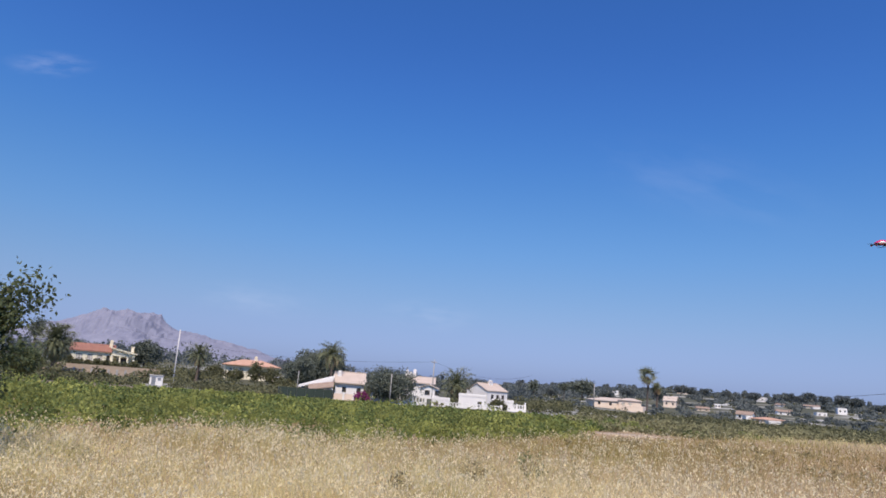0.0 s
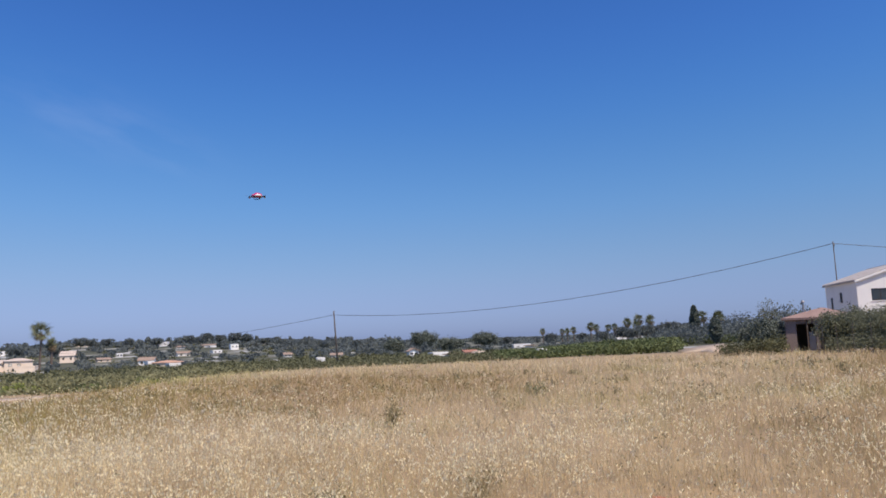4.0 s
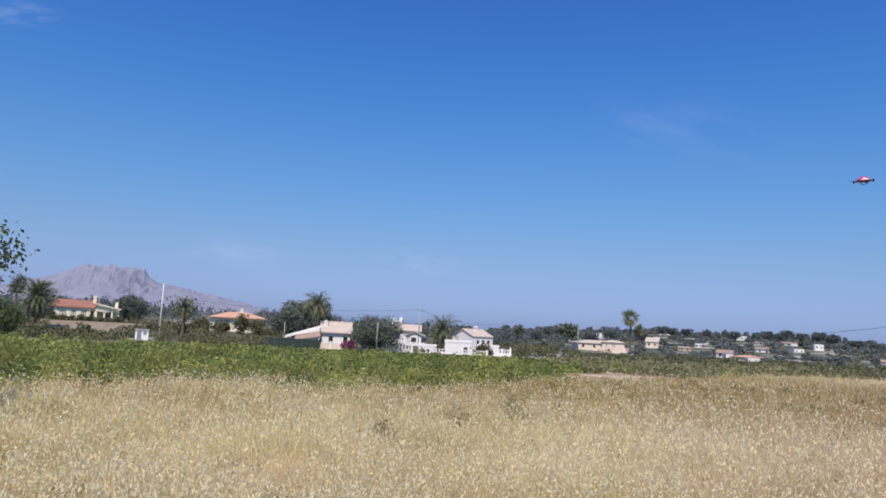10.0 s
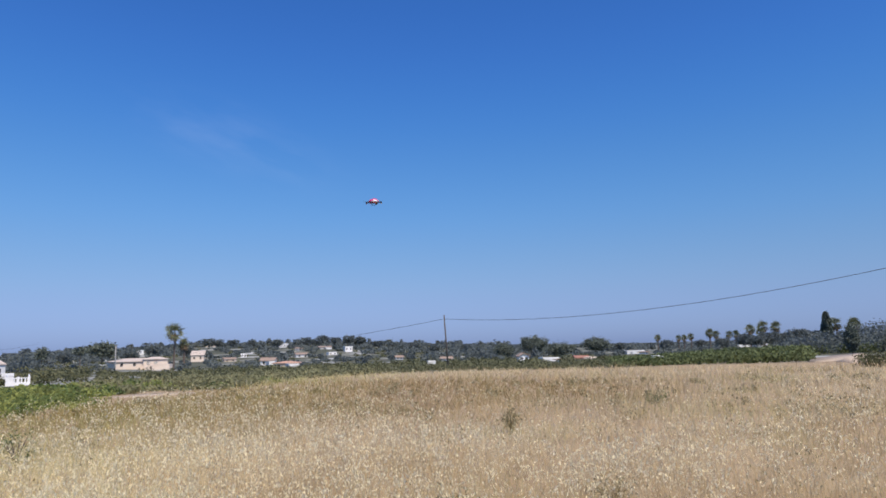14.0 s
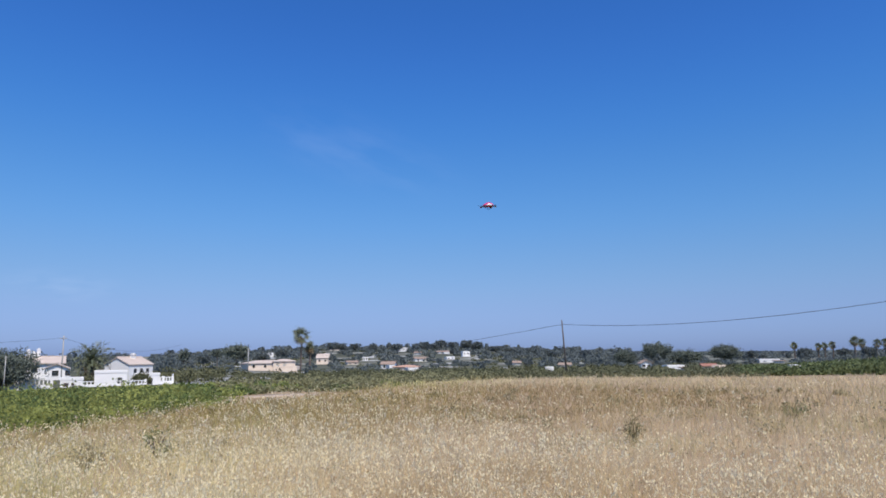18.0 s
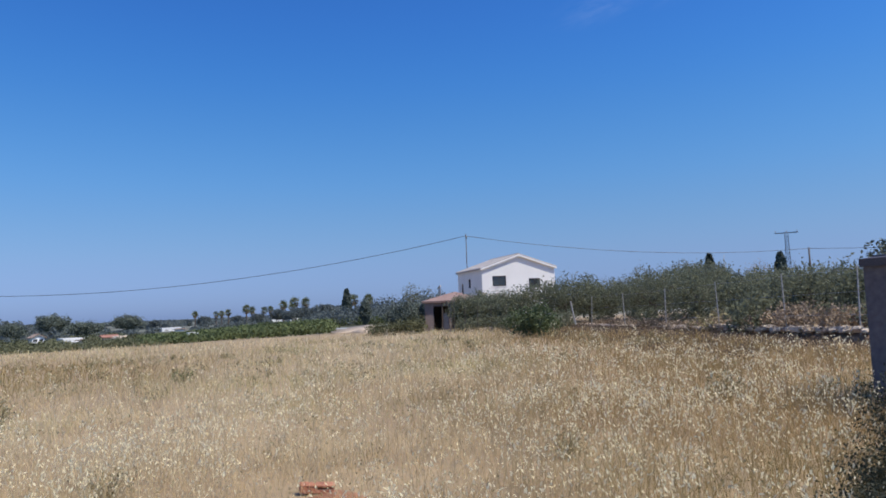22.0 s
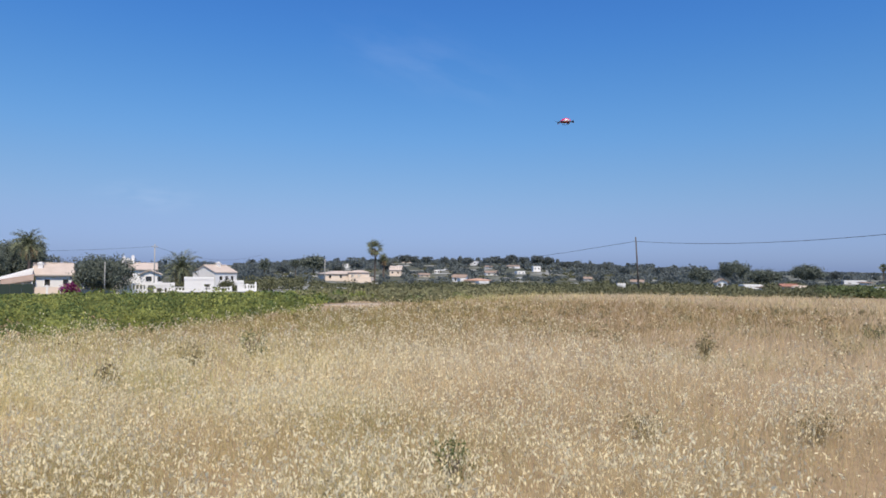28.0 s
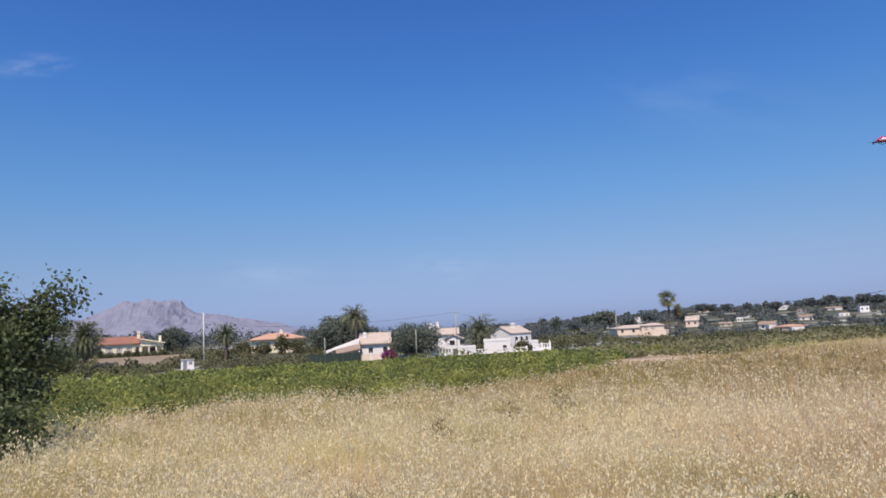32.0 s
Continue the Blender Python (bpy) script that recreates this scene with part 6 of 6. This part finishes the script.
blobs(s, 38, np.clip(r * 0.0013, 0.3, 0.9), rng.uniform(0.4, 1.3, len(r)), rng.uniform(0.6, 2.2, len(r)), SCRUB, "hill_scrub", "olive green scrub and gardens on the far hill", "scrub", 0.25, 0.6)
s, r = clear(*polar(1250, -32, 8, 190, 800))
tall = np.where(rng.random(len(r)) < 0.12, rng.uniform(4.0, 7.0, len(r)), rng.uniform(0.9, 3.4, len(r)))
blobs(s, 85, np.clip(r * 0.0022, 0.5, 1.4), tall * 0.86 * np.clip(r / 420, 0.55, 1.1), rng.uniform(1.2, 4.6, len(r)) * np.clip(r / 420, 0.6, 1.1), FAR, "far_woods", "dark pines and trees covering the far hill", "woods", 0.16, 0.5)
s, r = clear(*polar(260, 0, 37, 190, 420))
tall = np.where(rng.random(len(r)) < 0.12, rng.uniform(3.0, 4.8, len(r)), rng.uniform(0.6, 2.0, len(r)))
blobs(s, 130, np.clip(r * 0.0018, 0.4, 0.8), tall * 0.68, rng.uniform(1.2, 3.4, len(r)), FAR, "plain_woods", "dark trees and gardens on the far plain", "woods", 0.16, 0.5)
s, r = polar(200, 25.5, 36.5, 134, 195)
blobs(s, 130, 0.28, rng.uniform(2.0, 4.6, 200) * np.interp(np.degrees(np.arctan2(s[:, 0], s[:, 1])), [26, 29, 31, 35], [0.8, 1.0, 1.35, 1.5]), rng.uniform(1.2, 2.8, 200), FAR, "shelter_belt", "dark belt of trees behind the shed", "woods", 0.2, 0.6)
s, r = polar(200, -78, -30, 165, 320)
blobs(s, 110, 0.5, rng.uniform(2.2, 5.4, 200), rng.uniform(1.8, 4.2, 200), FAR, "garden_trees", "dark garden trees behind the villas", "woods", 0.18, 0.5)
s, r = polar(160, 40, 75, 75, 150)
blobs(s, 50, 0.5, rng.uniform(1.8, 4.4, 160), rng.uniform(1.5, 3.2, 160), OLIVE, "orchard_backs", "dusty orchard trees stretching away behind the fence", "woods")

s, r = polar(170, -69, -50.5, 92, 118)
a_ = np.degrees(np.arctan2(s[:, 0], s[:, 1]))
s = s[~((a_ > -60.4) & (a_ < -57.6) & (r < 112))]
blobs(s, 90, 0.2, rng.uniform(0.4, 1.05, len(s)), rng.uniform(0.6, 1.6, len(s)), SCRUB, "plot_bushes", "dusty green bushes on the bare plots below the villas", "bushes", 0.22, 0.6)
s, r = polar(420, 5, 42, 420, 1300)
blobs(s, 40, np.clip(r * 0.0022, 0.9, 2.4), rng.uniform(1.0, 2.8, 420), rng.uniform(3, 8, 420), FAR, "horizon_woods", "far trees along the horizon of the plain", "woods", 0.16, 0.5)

blobs(STRIP[0], 40, 0.045, STRIP[1] * 0.5, np.full(1100, 0.34), DARKWEED, "wall_weeds", "dark brown dry weeds along the foot of the stone wall", "weeds", 0.4)
q_ = rng.uniform(0, 40, 420), rng.uniform(0.25, 3.2, 420)
s = np.array([tuple(FENCE_A + FENCE_WAY * u + FENCE_BACK * b) for u, b in zip(*q_)])
blobs(s, 40, 0.05, np.interp(q_[0], [30.5, 32.5], [0.25, 1.0]) * rng.uniform(0.5, 1.0, 420), np.full(420, 0.4), DRYBRUSH, "bank_grass", "tall dry tan grass on the orchard terrace", "dry grass", 0.5)

# ---- weeds and small shrubs in the field ----
for az, r, w, h, green in ((-62.0, 7.1, 0.22, 0.2, 0), (-49.5, 6.2, 0.2, 0.2, 0), (-14.7, 5.7, 0.2, 0.24, 1), (-23.3, 4.8, 0.24, 0.14, 0), (-34.8, 14.2, 0.5, 0.26, 0), (-30.4, 15.1, 0.42, 0.42, 1), (4.8, 15.4, 0.3, 0.4, 0),
                           (-40.6, 11.9, 0.32, 0.22, 0), (0.0, 7.5, 0.26, 0.2, 0), (11.8, 8.1, 0.3, 0.24, 0), (43.8, 8.2, 0.25, 0.2, 0), (16.0, 22.9, 0.5, 0.3, 1), (-48.6, 7.0, 0.2, 0.14, 0), (19.2, 5.9, 0.22, 0.2, 0), (56, 12, 0.4, 0.3, 0)):
    shrub(stand_at(az, r), "small green leafy weed in the dry grass" if green else "small grey-brown thistle weed in the dry grass", (w * 0.72, w * 0.72, h * 0.7), 0.022 if r < 10 else 0.03, (46, 10), LEAFWEED if green else WEED, name="weed", spread=0.06, group="field weeds")


s, r = polar(420, -66, 66, 4.5, 40, 0.7)
edge = np.interp(np.degrees(np.arctan2(s[:, 0], s[:, 1])), FIELD_AZ, FIELD_R)
s, r = s[r < edge - 1], r[r < edge - 1]
blobs(s, 46, np.clip(r * 0.0024, 0.018, 0.08), rng.uniform(0.12, 0.34, len(r)), rng.uniform(0.12, 0.45, len(r)), WEED, "green_undergrowth", "faded green weeds low in the dry grass", "weeds", 0.5)


# ---- the dry grass of the field ----
def oats(name, n, r0, r1, az0, az1, label, tall=0.55, husks=1.0):
    """Dry wild oats: thin bent stalks in uneven stands and, on many, loose pale husks that hang near the top."""
    az = rng.uniform(az0, az1, n)
    edge = np.minimum(np.interp((az + 180) % 360 - 180, FIELD_AZ, FIELD_R), r1)
    r = r0 * (edge / r0) ** (rng.random(n) if r0 > 1 else rng.random(n) ** 0.3)
    a = np.radians(az)
    x, y = r * np.sin(a), r * np.cos(a)
    bare = (np.hypot((x - 3.25) / 0.42, (y - 6.4) / 0.3) < 1) & (rng.random(n) < 0.62)
    bare |= (np.abs(x - 2.85 + (6.4 - y) * 0.4) < 0.3) & (y < 6.4) & (y > 5.3) & (rng.random(n) < 0.8)
    small, mid_, large = lumps(x, y, 0.8, 1), lumps(x, y, 2.6, 2), lumps(x, y, 9.0, 3)
    bare |= rng.random(n) > 0.36 + 0.85 * (0.45 * small + 0.55 * mid_)
    bare |= (x > 0.8) & (r < 8.5) & (rng.random(n) < np.interp(r, [5, 8.5], [0.55, 0.1]))
    bare |= (az < -69) & (az > -110) & (r < 8.5) & (rng.random(n) < 0.8)
    x, y, r, small, mid_, large = (v[~bare] for v in (x, y, r, small, mid_, large))
    n = len(x)
    z = ground_height(x, y)
    h = tall * rng.uniform(0.4, 1.12, n) * (0.42 + 0.5 * mid_ + 0.4 * large)
    rich = np.clip(6.0 * (0.42 * small + 0.38 * mid_ + 0.3 * large) - 3.15 - 0.45 * (x > 0), 0.02, 1)
    rich = np.where((x < -8) & (r > np.interp(np.degrees(a[~bare]), FIELD_AZ, FIELD_R) - 5) & (r > 9), np.maximum(rich, 0.7), rich)
    for az_, r_, size_ in ((-9.4, 6.4, 0.5), (-0.9, 7.0, 0.5), (13, 9.0, 1.1), (19, 8.6, 1.0), (50, 11, 2.2), (45, 21, 5.0), (54, 18, 4.0), (24, 14, 3.0), (33, 5.8, 0.6), (-55, 7.0, 1.1), (-47, 5.5, 0.7), (-30, 8.0, 0.9)):
        p = at(az_, r_)
        rich = np.maximum(rich, 1.15 * np.exp(-(np.hypot(x - p.x, y - p.y) / size_) ** 2))
    bears = rng.random(n) < 0.40 * husks * np.interp(x, [-6, 0, 5], [1.25, 1, 0.5]) * np.maximum(rich, np.interp(x, [-8, 2], [0.3, 0.08])) * np.interp(r, [6, 10, 18, 32, 60], [1.0, 0.75, 0.38, 0.15, 0.05])
    h = h * np.where(bears, 1.22, 0.95)
    wide = np.clip(np.interp(r, [5, 12, 30], [0.0005, 0.00058, 0.0007]) * r, 0.0018, 0.05) * rng.uniform(0.6, 1.4, n)
    turn, lean = rng.uniform(0, 2 * np.pi, n), rng.uniform(0.05, 1.0, n)
    foot = np.stack([x, y, z - 0.02], 1)
    tip = foot + np.stack([np.cos(turn) * lean * h, np.sin(turn) * lean * h, h * (1 - 0.35 * lean)], 1)
    mid = (foot + tip) / 2 + np.stack([-np.cos(turn) * lean * h * 0.2, -np.sin(turn) * lean * h * 0.2, h * 0.06], 1)
    t2 = rng.uniform(0, 2 * np.pi, n)
    side = np.stack([np.cos(t2), np.sin(t2), np.zeros(n)], 1) * wide[:, None] / 2
    blades = np.concatenate([np.stack([foot - side, foot + side, mid + side * 0.8, mid - side * 0.8], 1), np.stack([mid - side * 0.8, mid + side * 0.8, tip + side * 0.2, tip - side * 0.2], 1)])
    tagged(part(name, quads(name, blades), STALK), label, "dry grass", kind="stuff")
    k = 6
    tips, mids, rs = (np.repeat(v[bears], k, 0) for v in (tip, mid, r))
    m = len(tips)
    size = np.clip(np.interp(rs, [8, 22], [0.0014, 0.0009]) * np.interp(tips[:, 0] - 0.4 * tips[:, 1], [-6, 0], [1.05, 1.16]) * rs, 0.0115, 0.03) * rng.uniform(0.7, 1.35, m)
    q = rng.uniform(0.3, 1.05, m)[:, None]
    spot = mids + (tips - mids) * q + rng.normal(size=(m, 3)) * (size * 2.2)[:, None]
    hang = np.array((0, 0, -1.0)) + rng.normal(size=(m, 3)) * 0.55
    hang /= np.linalg.norm(hang, axis=1, keepdims=True)
    across = np.cross(hang, unit(m))
    across /= np.linalg.norm(across, axis=1, keepdims=True) + 1e-9
    hang, across = hang * (size * 1.45)[:, None], across * (size * 0.5)[:, None]
    tagged(part(name + "_husks", quads(name + "_husks", np.stack([spot - hang, spot + across - hang * 0.1, spot + hang, spot - across - hang * 0.1], 1)), HUSK), "pale hanging husks of wild oats", "dry grass", kind="stuff")


oats("wild_oats", 270000, 2.4, 80, -84, 84, "dense dry straw-coloured wild oats")
oats("wild_oats_behind", 20000, 2.4, 14, 84, 276, "dry straw-coloured wild oats behind the standing place", husks=0.3)
oats("wild_oats_underfoot", 11000, 0.2, 2.4, -180, 180, "dry straw-coloured wild oats round the standing place", 0.4, 0.3)
